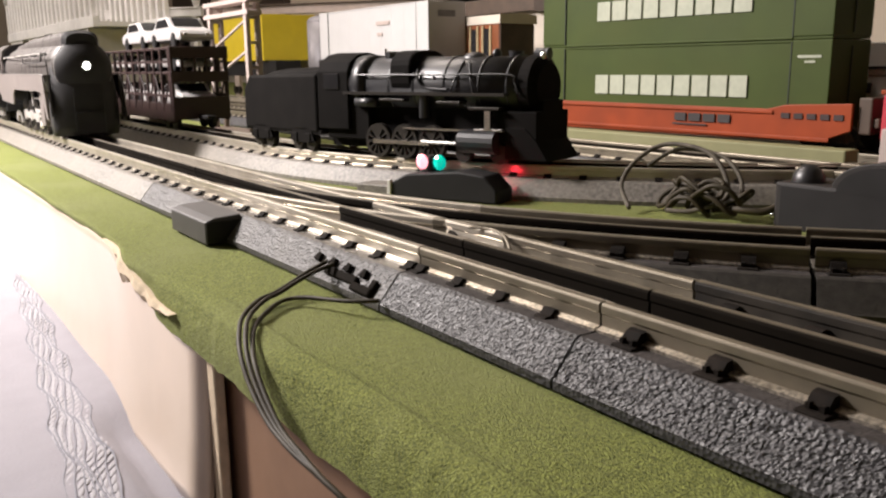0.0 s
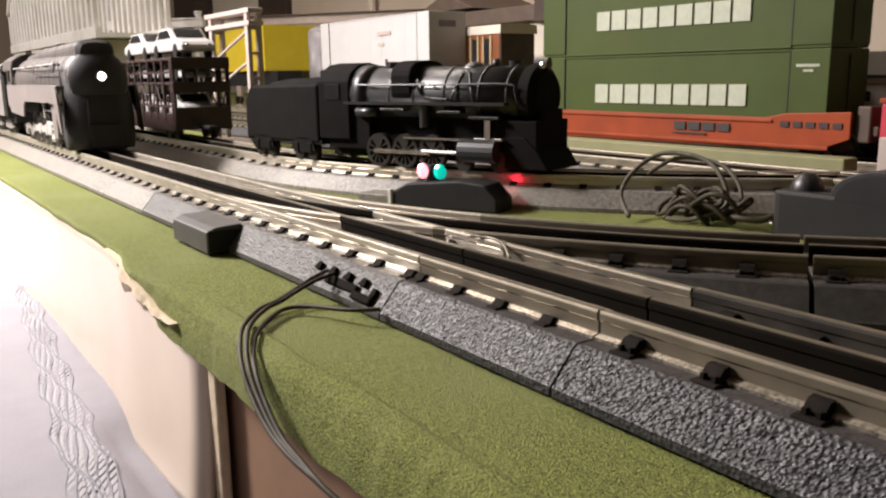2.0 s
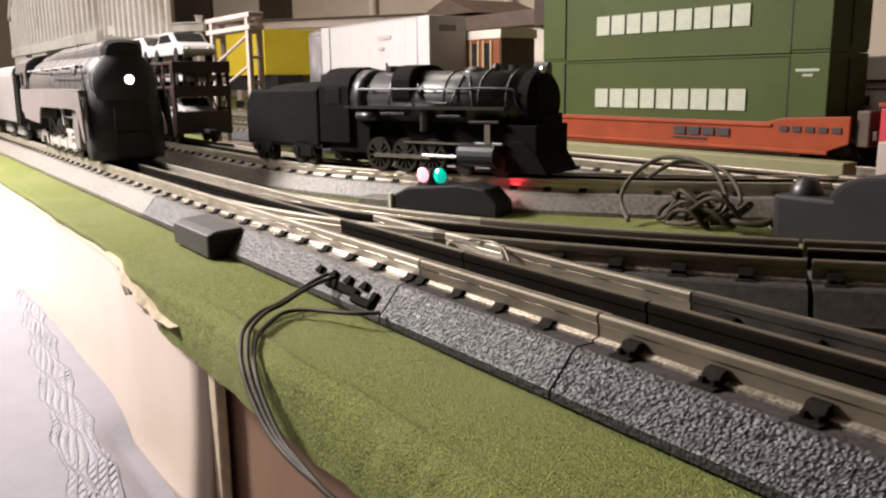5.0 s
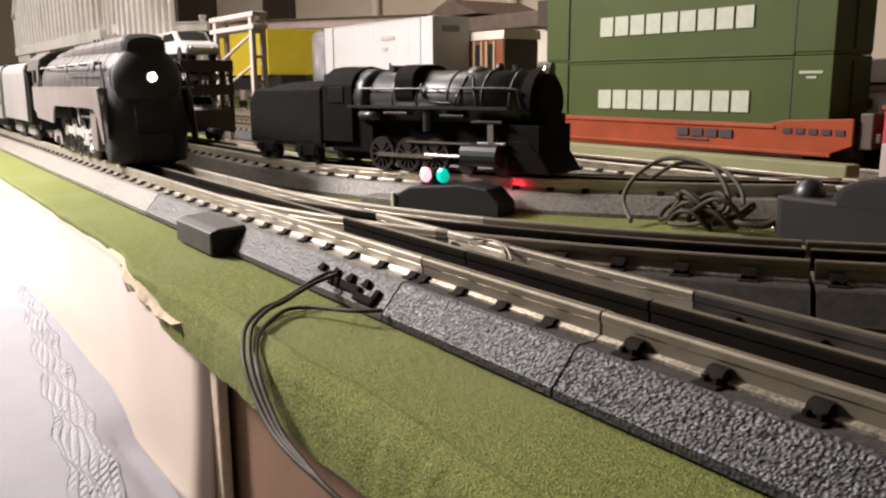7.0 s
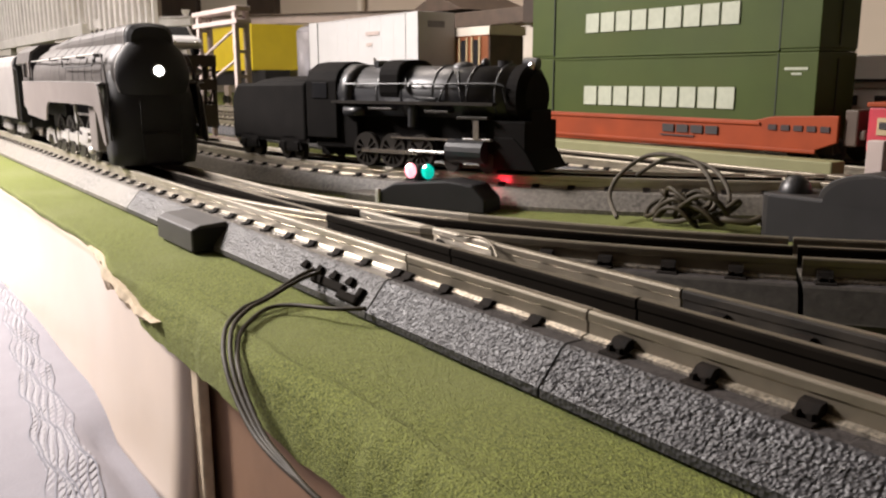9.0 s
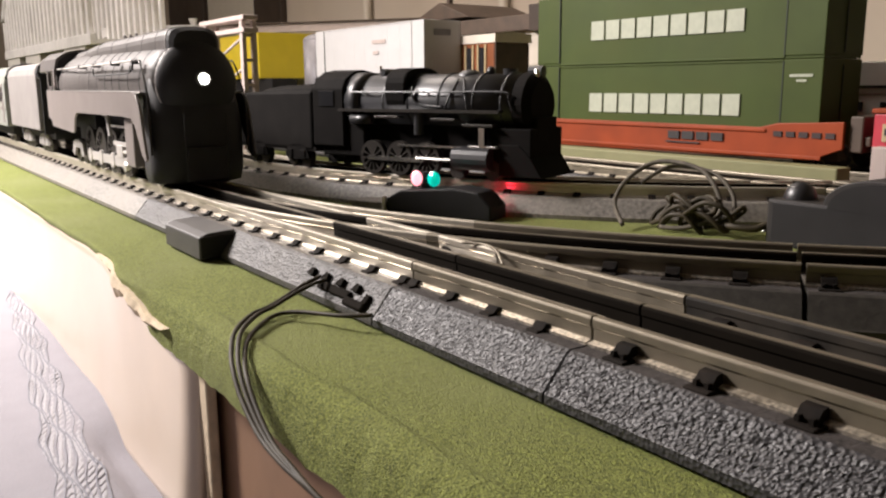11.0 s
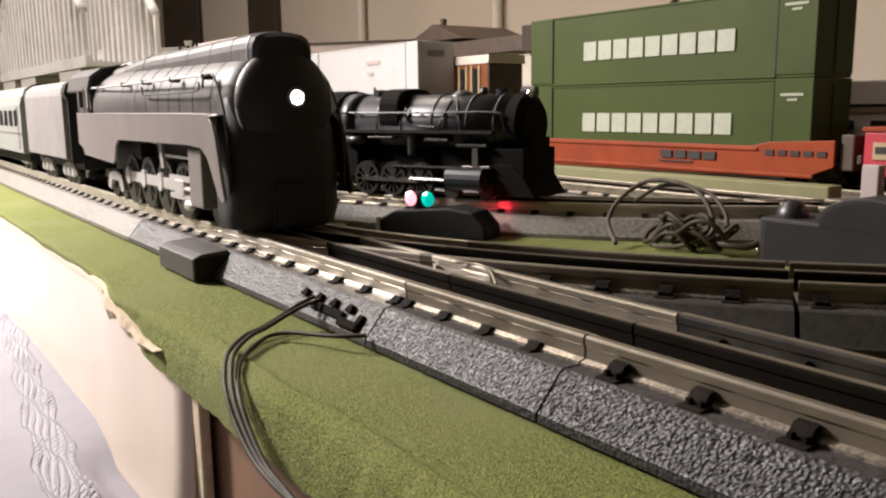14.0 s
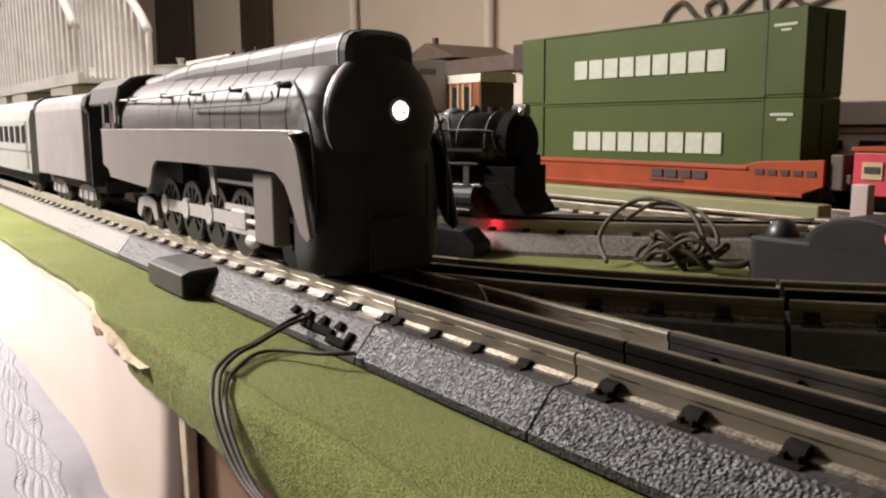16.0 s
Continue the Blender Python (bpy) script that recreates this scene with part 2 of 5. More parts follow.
def tube(points, r, seg=8, smooth_steps=6, bm=None):
    """A round tube through the points (Catmull-Rom)."""
    pts = [Vector(p) for p in points]
    line = []
    for i in range(len(pts) - 1):
        p0, p1, p2, p3 = pts[max(i - 1, 0)], pts[i], pts[i + 1], pts[min(i + 2, len(pts) - 1)]
        for s in range(smooth_steps):
            t = s / smooth_steps
            line.append(0.5 * (2 * p1 + (p2 - p0) * t + (2 * p0 - 5 * p1 + 4 * p2 - p3) * t * t + (3 * p1 - p0 - 3 * p2 + p3) * t ** 3))
    line.append(pts[-1])
    own = bm is None
    b = bmesh.new()
    rings = []
    for i, p in enumerate(line):
        d = (line[min(i + 1, len(line) - 1)] - line[max(i - 1, 0)]).normalized()
        q = d.to_track_quat("Z", "Y")
        rings.append([b.verts.new(p + q @ Vector((r * math.cos(a), r * math.sin(a), 0))) for a in [2 * math.pi * k / seg for k in range(seg)]])
    for r0, r1 in zip(rings, rings[1:]):
        for i in range(seg):
            j = (i + 1) % seg
            b.faces.new((r0[i], r0[j], r1[j], r1[i]))
    b.faces.new(rings[0][::-1])
    b.faces.new(rings[-1])
    if own:
        return b
    join(bm, b)
    return bm


def line_path(x0, x1, y, step=0.02):
    n = max(1, round(abs(x1 - x0) / step))
    return [(x0 + (x1 - x0) * i / n, y, 0.0, 0.0) for i in range(n + 1)]


def arc_path(x0, y0, radius, a0, a1, step=0.01):
    """An arc that leaves (x0, y0) along +x and turns towards +y; a0, a1: degrees along it."""
    n = max(2, round(radians(a1 - a0) * radius / step))
    out = []
    for i in range(n + 1):
        a = radians(a0 + (a1 - a0) * i / n)
        out.append((x0 + radius * math.sin(a), y0 + radius * (1 - math.cos(a)), 0.0, a))
    return out

# ---------------------------------------------------------------- the room and the table
ROOM = dict(x0=-6.0, x1=2.4, y0=-2.4, y1=1.75, z0=-0.85, z1=1.5)


def setting(name, bm, mat):
    return tagged(part(name, bm, mat), kind="structure")


def room():
    r = ROOM
    setting("floor", box(r["x0"] - 0.1, r["x1"] + 0.1, r["y0"] - 0.1, r["y1"] + 0.1, r["z0"] - 0.1, r["z0"]), FLOOR)
    setting("ceiling", box(r["x0"] - 0.1, r["x1"] + 0.1, r["y0"] - 0.1, r["y1"] + 0.1, r["z1"], r["z1"] + 0.1), CEIL)
    setting("wall_back", box(r["x0"], r["x1"], r["y1"], r["y1"] + 0.1, r["z0"], r["z1"]), WALL)
    setting("wall_front", box(r["x0"], r["x1"], r["y0"] - 0.1, r["y0"], r["z0"], r["z1"]), WALL)
    setting("wall_far", box(r["x0"] - 0.1, r["x0"], r["y0"], r["y1"], r["z0"], r["z1"]), WALL)
    setting("wall_near", box(r["x1"], r["x1"] + 0.1, r["y0"], r["y1"], r["z0"], r["z1"]), WALL)


def blend(x, a, b):
    k = max(0.0, min(1.0, (x - a) / (b - a)))
    return k * k * (3 - 2 * k)


def mat_edge(x):
    """The outermost line of the mat on the viewer's side, and how far it rolls down there."""
    k, d = blend(x, -0.385, -0.335), blend(x, -0.352, -0.285)
    y = 0.0885 * (1 - k) + k * (0.0820 - 0.006 * max(0, x + 0.27)) + 0.0012 * noise.noise((x * 22, 3.1, 0)) + 0.0006 * k * noise.noise((x * 130, 1.1, 0))
    return y, 0.0035 + 0.0135 * d + 0.0022 * d * noise.noise((x * 38, 8.1, 0)) + 0.0008 * d * noise.noise((x * 140, 2.1, 0))


def table():
    t = thing("layout_table", "green flocked train table with a rounded torn edge", "table", kind="structure")
    bm = bmesh.new()
    xs = [-6.0, -4, -3, -2.4]
    while xs[-1] < -0.52:
        xs.append(xs[-1] + 0.010)
    while xs[-1] < -0.03:
        xs.append(xs[-1] + 0.0009)
    xs += [0.0, 0.05, 0.2, 0.8, 2.0]
    rows = []
    for x in xs:
        e, drop = mat_edge(x)
        fine = 0.00020 if -0.52 < x < -0.02 else 0.0
        prof = [(e + 0.58 * drop * (1 - math.cos(radians(5 * i)) ** 0.75), -drop * (1 - math.sin(radians(5 * i)) ** 0.75)) for i in range(19)]
        y = fold = prof[-1][0]
        n = 52
        prof += [(y + (0.134 - y) * (i + 1) / n, 0.0) for i in range(n)]
        prof += [(0.24, 0.0), (0.5, 0.0), (1.74, 0.0)]
        row = []
        for y, z in prof:
            d = 0.0
            if y < 0.135:
                d = fine * noise.noise((x * 900, y * 900, z * 900)) + fine * noise.noise((x * 420, y * 420, z * 420)) + 0.0004 * noise.noise((x * 35, y * 35, 1)) - 0.0011
                d += 0.0008 * math.exp(-((y - fold) / 0.0013) ** 2) * blend(x, -0.30, -0.24)
            row.append(bm.verts.new((x, y - d * blend(-z, 0.0004, 0.0050), min(z + d, -0.0001))))
        rows.append(row)
    for a, b in zip(rows, rows[1:]):
        for i in range(len(a) - 1):
            bm.faces.new((a[i], b[i], b[i + 1], a[i + 1]))
    part("grass_mat", bm, GRASS, t, "olive green flocked grass mat", smooth=True)
    part("table_board", box(-6, 2, 0.118, 1.74, -0.03, -0.004), RAWBOARD, t)
    # torn lip of foam where the mat ends
    bm = bmesh.new()
    rows = []
    for i in range(110):
        k = i / 109
        x = -0.398 + 0.116 * k
        e, drop = mat_edge(x)
        z1 = -0.0006 - drop * 0.55
        h = (0.0030 + 0.0100 * abs(noise.noise((x * 42, 2.0, 0))) + 0.0040 * abs(noise.noise((x * 170, 5.0, 0)))) * min(1.0, 5 * k, 4 * (1 - k)) + 0.0002
        y = e - 0.0004 + 0.0012 * noise.noise((x * 70, 0.0, 3.0))
        rows.append([bm.verts.new(p) for p in ((x, y, z1), (x, y - 0.0010, z1 - h * 0.5), (x, y + 0.0004 + 0.0012 * noise.noise((x * 210, 1.0, 0.0)), z1 - h), (x, y + 0.0022, z1 - h * 0.9), (x, y + 0.0026, z1))])
    for a, b in zip(rows, rows[1:]):
        for i in range(5):
            bm.faces.new((a[i], b[i], b[(i + 1) % 5], a[(i + 1) % 5]))
    bm.faces.new(rows[0])
    bm.faces.new(rows[-1][::-1])
    bmesh.ops.recalc_face_normals(bm, faces=bm.faces)
    part("torn_foam_lip", bm, FOAM, t, "torn cream foam under the mat edge")
    # fascia: a thin bent board that flares outwards to its foot
    bm = bmesh.new()
    rows = []
    for i in range(120):
        x = -4.0 + 3.736 * (i / 119) ** 0.6
        e, drop = mat_edge(x)
        low = 0.0045 + 0.0085 * blend(x, -0.40, -0.30)
        foot = 0.082 - 0.004 * blend(x, -0.315, -0.27)
        top = 0.0898 - 0.0035 * blend(x, -0.42, -0.36)
        wav = 0.0015 * noise.noise((x * 6, 0.5, 0))
        face = [(top - 0.0025 * s - 0.0025 * s ** 2 + wav, -low - (foot - low) * s) for s in [k / 15 for k in range(16)]]
        back = [(y + 0.004, z) for y, z in reversed(face)]
        rows.append([bm.verts.new((x, y, z)) for y, z in face + back])
    for a, b in zip(rows, rows[1:]):
        for i in range(len(a)):
            j = (i + 1) % len(a)
            bm.faces.new((a[i], b[i], b[j], a[j]))
    bm.faces.new(rows[-1])
    bm.faces.new(rows[0][::-1])
    part("fascia_board", bm, FASCIA, t, "tan hardboard fascia below the table edge", smooth=True)
    part("end_trim", box(-0.2635, -0.2565, 0.0866, 0.0903, -0.40, -0.012, 0.0008), FOAM, t, "pale trim strip at the fascia end")
    part("back_cloth", box(-4.0, -0.2995, 0.0908, 0.0935, -0.40, -0.03), CLOTH, t, "white cloth hanging behind the fascia")
    part("under_board", box(-0.2990, 1.6, 0.0925, 0.1130, -0.40, -0.006), RAWBOARD, t, "brown board under the mat")
    part("edge_batten", box(-0.142, 1.6, 0.0815, 0.0900, -0.05, -0.018, 0.001), FASCIA, t, "pale batten under the mat edge")
    for x in (-5.6, -3.0, 1.4):
        for y in (0.2, 1.6):
            part("leg", box(x, x + 0.07, y, y + 0.07, -0.85, -0.03, 0.003), RAWBOARD, t)


def quilt_z(x, y):
    s = max(0.0, 0.083 - y)
    return -0.0720 - 0.04 * s - 0.10 * max(0.0, s - 0.06) - 0.008 * blend(x, -0.375, -0.345) * blend(y, 0.0665, 0.0740) + 0.003 * noise.noise((x * 9, y * 14, 0.3))


HATCH = {}


def bedding():
    """White quilt with braided cords, heaped against the foot of the fascia."""
    t = thing("quilt", "white quilted bedspread with grey braided cords beside the table", "bedspread")
    bm = bmesh.new()
    rows = []
    for i in range(150):
        x = -4.5 + 4.6 * (i / 149) ** 0.35
        row = [bm.verts.new((x, 0.0896, quilt_z(x, 0.0890) - 0.02))]
        for k in range(46):
            y = 0.0894 - 1.1 * (k / 45) ** 2.6
            row.append(bm.verts.new((x, y, quilt_z(x, y) + 0.0008 * noise.noise((x * 160, y * 160, 2)))))
        row.append(bm.verts.new((x, -1.06, -0.84)))
        rows.append(row)
    for a, b in zip(rows, rows[1:]):
        for i in range(len(a) - 1):
            bm.faces.new((a[i], b[i], b[i + 1], a[i + 1]))
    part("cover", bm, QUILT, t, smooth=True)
    def lane(x, v):
        """A line that runs along the knitted cables; v from 0 at the outer one to 1."""
        return (0.0770 - 0.072 * (x + 0.488)) * (1 - v) + (0.0650 - 0.094 * (x + 0.497)) * v
    for n in range(8):
        pts = []
        for i in range(90):
            x = -0.66 + 0.0048 * i
            y = lane(x, n / 7) + 0.0014 * math.sin(x * 95 + n * 1.1) + 0.0004 * math.sin(x * 230 + n)
            pts.append((x, y, quilt_z(x, y) + 0.0001))
        part("braid", tube(pts, 0.00042 - 0.00008 * (n % 3), 6, 3), GREYCORD, t, "grey wavy cord", smooth=True)
    for n in range(7):
        for i in range(64):
            x = -0.64 + 0.0060 * i + 0.0015 * (n % 2)
            y = lane(x, (n + 0.5) / 7) + 0.0014 * math.sin(x * 95 + (n + 0.5) * 1.1)
            at = pose(x, y, quilt_z(x, y) - 0.0001, 0, 0, -20 - 10 * math.sin(x * 95))
            if HATCH.get("knot") is None:
                HATCH["knot"] = part("knot", ball((0, 0, 0), 0.0046, 0.0010, 0.00035, 10), KNOT, t, "white knitted cable stitch", at=at, smooth=True)
            else:
                again(HATCH["knot"], t, at)
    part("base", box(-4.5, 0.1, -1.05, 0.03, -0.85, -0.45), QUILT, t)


# ---------------------------------------------------------------- track
TOP, BED, HALF = 0.018, 0.0112, 0.033
RAIL_AT = (-0.0168, 0.0, 0.0168)
TIE_STEP = 0.0194
BED_PROFILE = [(-HALF, 0.0), (-HALF, 0.0022), (-0.0325, 0.0026), (-0.0258, BED - 0.0006), (-0.0245, BED), (0.0245, BED), (0.0258, BED - 0.0006), (0.0325, 0.0026), (HALF, 0.0022), (HALF, 0.0)]
HEAD = [(-0.0014, 0.0046), (-0.0014, 0.0062), (-0.00125, 0.0066), (-0.00095, 0.00685), (-0.0006, 0.0069), (0.0006, 0.0069), (0.00095, 0.00685), (0.00125, 0.0066), (0.0014, 0.0062), (0.0014, 0.0046), (0.0009, 0.0040), (0.0009, 0.0010), (-0.0009, 0.0010), (-0.0009, 0.0040)]
FLANGE = [(-0.0028, 0.0), (-0.0028, 0.0007), (-0.0010, 0.0012), (0.0010, 0.0012), (0.0028, 0.0007), (0.0028, 0.0)]


def shifted(profile, du, dv=0.0):
    return [(u + du, v + dv) for u, v in profile]


def rough_bed(path, amp=0.00040):
    """A roadbed whose slopes are moulded as fine ballast."""
    fine = []
    for (u0, v0), (u1, v1), n in ((BED_PROFILE[2], BED_PROFILE[3], 28), (BED_PROFILE[3], BED_PROFILE[4], 2)):
        fine += [(u0 + (u1 - u0) * i / n, v0 + (v1 - v0) * i / n) for i in range(n)]
    prof = BED_PROFILE[:2] + fine + [BED_PROFILE[4], (-0.0195, BED), BED_PROFILE[5]] + [(-u, v) for u, v in reversed(fine[::4])] + BED_PROFILE[8:]
    bm = sweep(prof, path)
    for v in bm.verts:
        x, y, z = v.co
        if 0.0024 < z < BED - 0.00002 or (z > 0.008 and noise.noise((x * 300, y * 300, 4)) > 0.1):
            g = noise.noise((x * 1750, y * 1750, z * 1750)) + 0.4 * noise.noise((x * 2700, y * 2700, z * 2700))
            k = amp if z < BED - 0.0008 else 0.00015
            v.co += Vector((0, -0.5, 0.8)) * (g * k)
    return bm


def tie_mesh():
    """A tie with its moulded rail clips, one solid."""
    lo, top, up, e = BED - 0.0008, BED + 0.0006, BED + 0.0021, 0.0236
    out = [(-e, lo), (-e + 0.0012, top)]
    for r in RAIL_AT:
        for a, b in ((r - 0.0042, r - 0.0012), (r + 0.0012, r + 0.0042)):
            out += [(a, top), (a + 0.0010, up - 0.0006), ((a + b) / 2, up), (b, up - 0.0004 if b < r else up - 0.0006), (b, top)]
    out += [(e - 0.0012, top), (e, lo)]
    return prism(out, -0.0020, 0.0020, "x")


def heavy_tie_mesh():
    """A wider tie of the older track: a flat end, a raised clip on either side of each rail, a pin on top."""
    lo, top, e = BED - 0.0008, BED + 0.0006, 0.0238
    bm = box(-0.0032, 0.0032, -e, e, lo, top, 0.0003, seg=1)
    for r in RAIL_AT[::2]:
        for side in (-1, 1):
            a, b = sorted((r + side * 0.0011, r + side * 0.0046))
            out = [(a, top - 0.0003), (b, top - 0.0003), (b, top + 0.0008), (r + side * 0.0030, top + 0.0026), (r + side * 0.0012, top + 0.0029)]
            prism(out if side > 0 else [(a, top - 0.0003), (b, top - 0.0003), (r + side * 0.0012, top + 0.0029), (r + side * 0.0030, top + 0.0026), (a, top + 0.0008)], -0.0022, 0.0022, "x", bm=bm)
            for x in (-0.0019, 0.0010):
                box(x, x + 0.0009, min(r + side * 0.0034, r + side * 0.0054), max(r + side * 0.0034, r + side * 0.0054), top - 0.0002, top + 0.0013, bm=bm)
    return bm


def make_section(name, label, path, fine=False, old=False, rails=RAIL_AT, ties=True, bed=True, lit_dusty=False, worn=False, pale=False, heavy=False, dark_rails=(), first=0.0, step=TIE_STEP, group="track sections"):
    t = thing(name, label, "track", group=group)
    if bed:
        # Paler beds on the left put the lamp's falloff into the colour.
        part("roadbed", rough_bed(path, 0.00020 if len(path) < 330 else 0.00030) if fine else sweep(BED_PROFILE, path), LITDUSTBED if lit_dusty else BEDCURVE if worn else BALLASTLIT if pale else BALLAST, t, "grey moulded ballast roadbed", top=LITDUSTBED if lit_dusty else BEDTOP if old else PAN)
    for r in rails:
        mat = RAILBLACK if r == 0.0 else RAILDARK if r in dark_rails else RAILDIM if old else RAIL
        part("rail", sweep(shifted(HEAD, r, BED), path), mat, t, "blackened centre rail" if r == 0.0 else "nickel silver rail")
        part("rail_foot", sweep(shifted(FLANGE, r, BED), path), RAILBLACK if r == 0.0 else FOOTOLD if old else FOOT, t)
        if r in dark_rails:
            part("rail_top", sweep([(r - 0.0010, BED + 0.0068), (r - 0.0010, BED + 0.0071), (r + 0.0010, BED + 0.0071), (r + 0.0010, BED + 0.0068)], path), RAILDIM, t, "worn running strip")
        if r == 0.0:
            part("rail_top", sweep([(-0.0009, BED + 0.0068), (-0.0009, BED + 0.0071), (0.0009, BED + 0.0071), (0.0009, BED + 0.0068)], path), RAILDIM if old else RAIL, t, "worn bright running strip")
    if bed:
        for u0, u1 in ((-0.0142, -0.0024), (0.0024, 0.0142)):
            part("track_pan", sweep([(u0, BED - 0.001), (u0, BED + 0.0004), (u1, BED + 0.0004), (u1, BED - 0.001)], path[::8] + path[-1:] if fine else path), PAN, t)
    if ties:
        # walk along the path and set a tie at each step
        d, i = -first, 0
        run = 0.0
        nxt = first
        for (x0, y0, z0, h0), (x1, y1, z1, h1) in zip(path, path[1:]):
            seg = math.hypot(x1 - x0, y1 - y0)
            while nxt <= run + seg:
                k = (nxt - run) / seg
                m = Matrix.Translation((x0 + (x1 - x0) * k, y0 + (y1 - y0) * k, 0)) @ Matrix.Rotation(h0 + (h1 - h0) * k, 4, "Z")
                key = "heavy" if heavy else "light"
                if TIES.get(key) is None:
                    TIES[key] = part("tie", heavy_tie_mesh() if heavy else tie_mesh(), TIE, t, at=m)
                else:
                    again(TIES[key], t, m)
                nxt += step
            run += seg
    return t


TIES = {}
T1, T2, T3, T4, T5 = 0.158, 0.262, 0.432, 0.523, 0.632
R36 = 0.457
SW1, SW2 = -0.424, -0.605


def tracks():
    straight = "grey plastic roadbed track section with three rails on the mat"
    make_section("track_section", straight, line_path(-3.0, -0.4735, T1), lit_dusty=True, first=0.01)
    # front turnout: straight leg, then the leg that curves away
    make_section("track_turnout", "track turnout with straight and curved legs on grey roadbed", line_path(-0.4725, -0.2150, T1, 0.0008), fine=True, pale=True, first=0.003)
    make_section("track_curve", "curved diverging track leg on grey roadbed", arc_path(SW1, T1, R36, 3, 21), ties=False)
    f = thing("guard_rail", "bright bent guard rail at the turnout frog", "rail")
    part("blade", tube([(-0.2310, 0.1712, TOP + 0.0002), (-0.2218, 0.1742, TOP + 0.0004), (-0.2120, 0.1715, TOP), (-0.2050, 0.1685, TOP - 0.003)], 0.0005, 6, 6), RAILDIM, f, smooth=True)
    c = thing("check_rail", "thin bright check rail inside the running rail", "rail")
    part("blade", sweep([(-0.0141, BED), (-0.0141, TOP - 0.0011), (-0.0139, TOP - 0.0008), (-0.0132, TOP - 0.0008), (-0.0130, TOP - 0.0011), (-0.0130, BED)], line_path(-0.255, -0.137, T1)), RAIL, c)
    # The curved leg takes the smoother, darker bed.
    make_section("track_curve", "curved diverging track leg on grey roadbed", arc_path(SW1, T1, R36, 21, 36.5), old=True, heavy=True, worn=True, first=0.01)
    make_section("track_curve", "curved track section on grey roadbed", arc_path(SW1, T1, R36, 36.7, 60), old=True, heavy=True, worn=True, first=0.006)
    make_section("track_section", "short grey roadbed track section with visible joints", line_path(-0.2142, -0.1372, T1, 0.00045), fine=True, old=True, first=0.003)
    make_section("track_section", "grey roadbed track section with coarse ballast texture", line_path(-0.1364, 0.02, T1, 0.00045), fine=True, old=True, heavy=True, dark_rails=RAIL_AT[2:], first=0.0117, step=0.0226)
    make_section("track_section", straight, line_path(-3.0, SW2, T2), lit_dusty=True, first=0.01)
    make_section("track_curve", "curved track section on grey roadbed", arc_path(SW2, T2, R36, 0, 70), lit_dusty=True, first=0.004)
    make_section("track_section", straight, line_path(-3.0, 0.6, T3), old=True, first=0.01)
    make_section("track_section", straight, line_path(-3.0, 0.6, T4), old=True, first=0.01)
    make_section("track_section", straight, line_path(-3.0, 0.6, T5), first=0.01, ties=False)

# ---------------------------------------------------------------- the moving train (local: x=0 at the nose lamp, z=0 on the rail)
def ring_loft(stations, seg=28, cap=True):
    """A body from stations of (x, half width, bottom z, top z, power): superellipse rings."""
    bm = bmesh.new()
    rings = []
    for x, w, z0, z1, p in stations:
        cz, hz = (z0 + z1) / 2, (z1 - z0) / 2
        ring = []
        for i in range(seg):
            a = 2 * math.pi * i / seg
            c, s = math.cos(a), math.sin(a)
            ring.append(bm.verts.new((x, w * math.copysign(abs(c) ** (2 / p), c), cz + hz * math.copysign(abs(s) ** (2 / p), s))))
        rings.append(ring)
    for r0, r1 in zip(rings, rings[1:]):
        for i in range(seg):
            j = (i + 1) % seg
            bm.faces.new((r0[i], r0[j], r1[j], r1[i]))
    if cap:
        bm.faces.new(rings[0])
        bm.faces.new(rings[-1][::-1])
    return bm


def wheel_bm(r, width=0.004, spokes=10):
    bm = bmesh.new()
    cyl((0, -width / 2, 0), (0, width / 2, 0), r, seg=28, bm=bm)
    cyl((0, -width / 2 - 0.0006, 0), (0, -width / 2 + 0.0002, 0), r * 0.22, seg=12, bm=bm)
    return bm


def spoked_wheel(r, width=0.0040, spokes=12):
    bm = bmesh.new()
    n = spokes * 3
    rad = (0.24 * r, 0.80 * r, r)
    rings = [[bm.verts.new((q * math.cos(2 * math.pi * i / n), 0, q * math.sin(2 * math.pi * i / n))) for i in range(n)] for q in rad]
    bm.faces.new(rings[0])
    for i in range(n):
        j = (i + 1) % n
        bm.faces.new((rings[1][i], rings[1][j], rings[2][j], rings[2][i]))
        if i % 3 == 0 or abs(i - n // 4) < 4:     # spokes, and the counterweight
            bm.faces.new((rings[0][i], rings[0][j], rings[1][j], rings[1][i]))
    bmesh.ops.recalc_face_normals(bm, faces=bm.faces)
    bmesh.ops.solidify(bm, geom=bm.faces[:], thickness=width)
    return bm


ROLLERS = []      # (wheel object, local centre, radius)
RODS = []         # (rod object, radius of its circle, phase)
DR = 0.0140


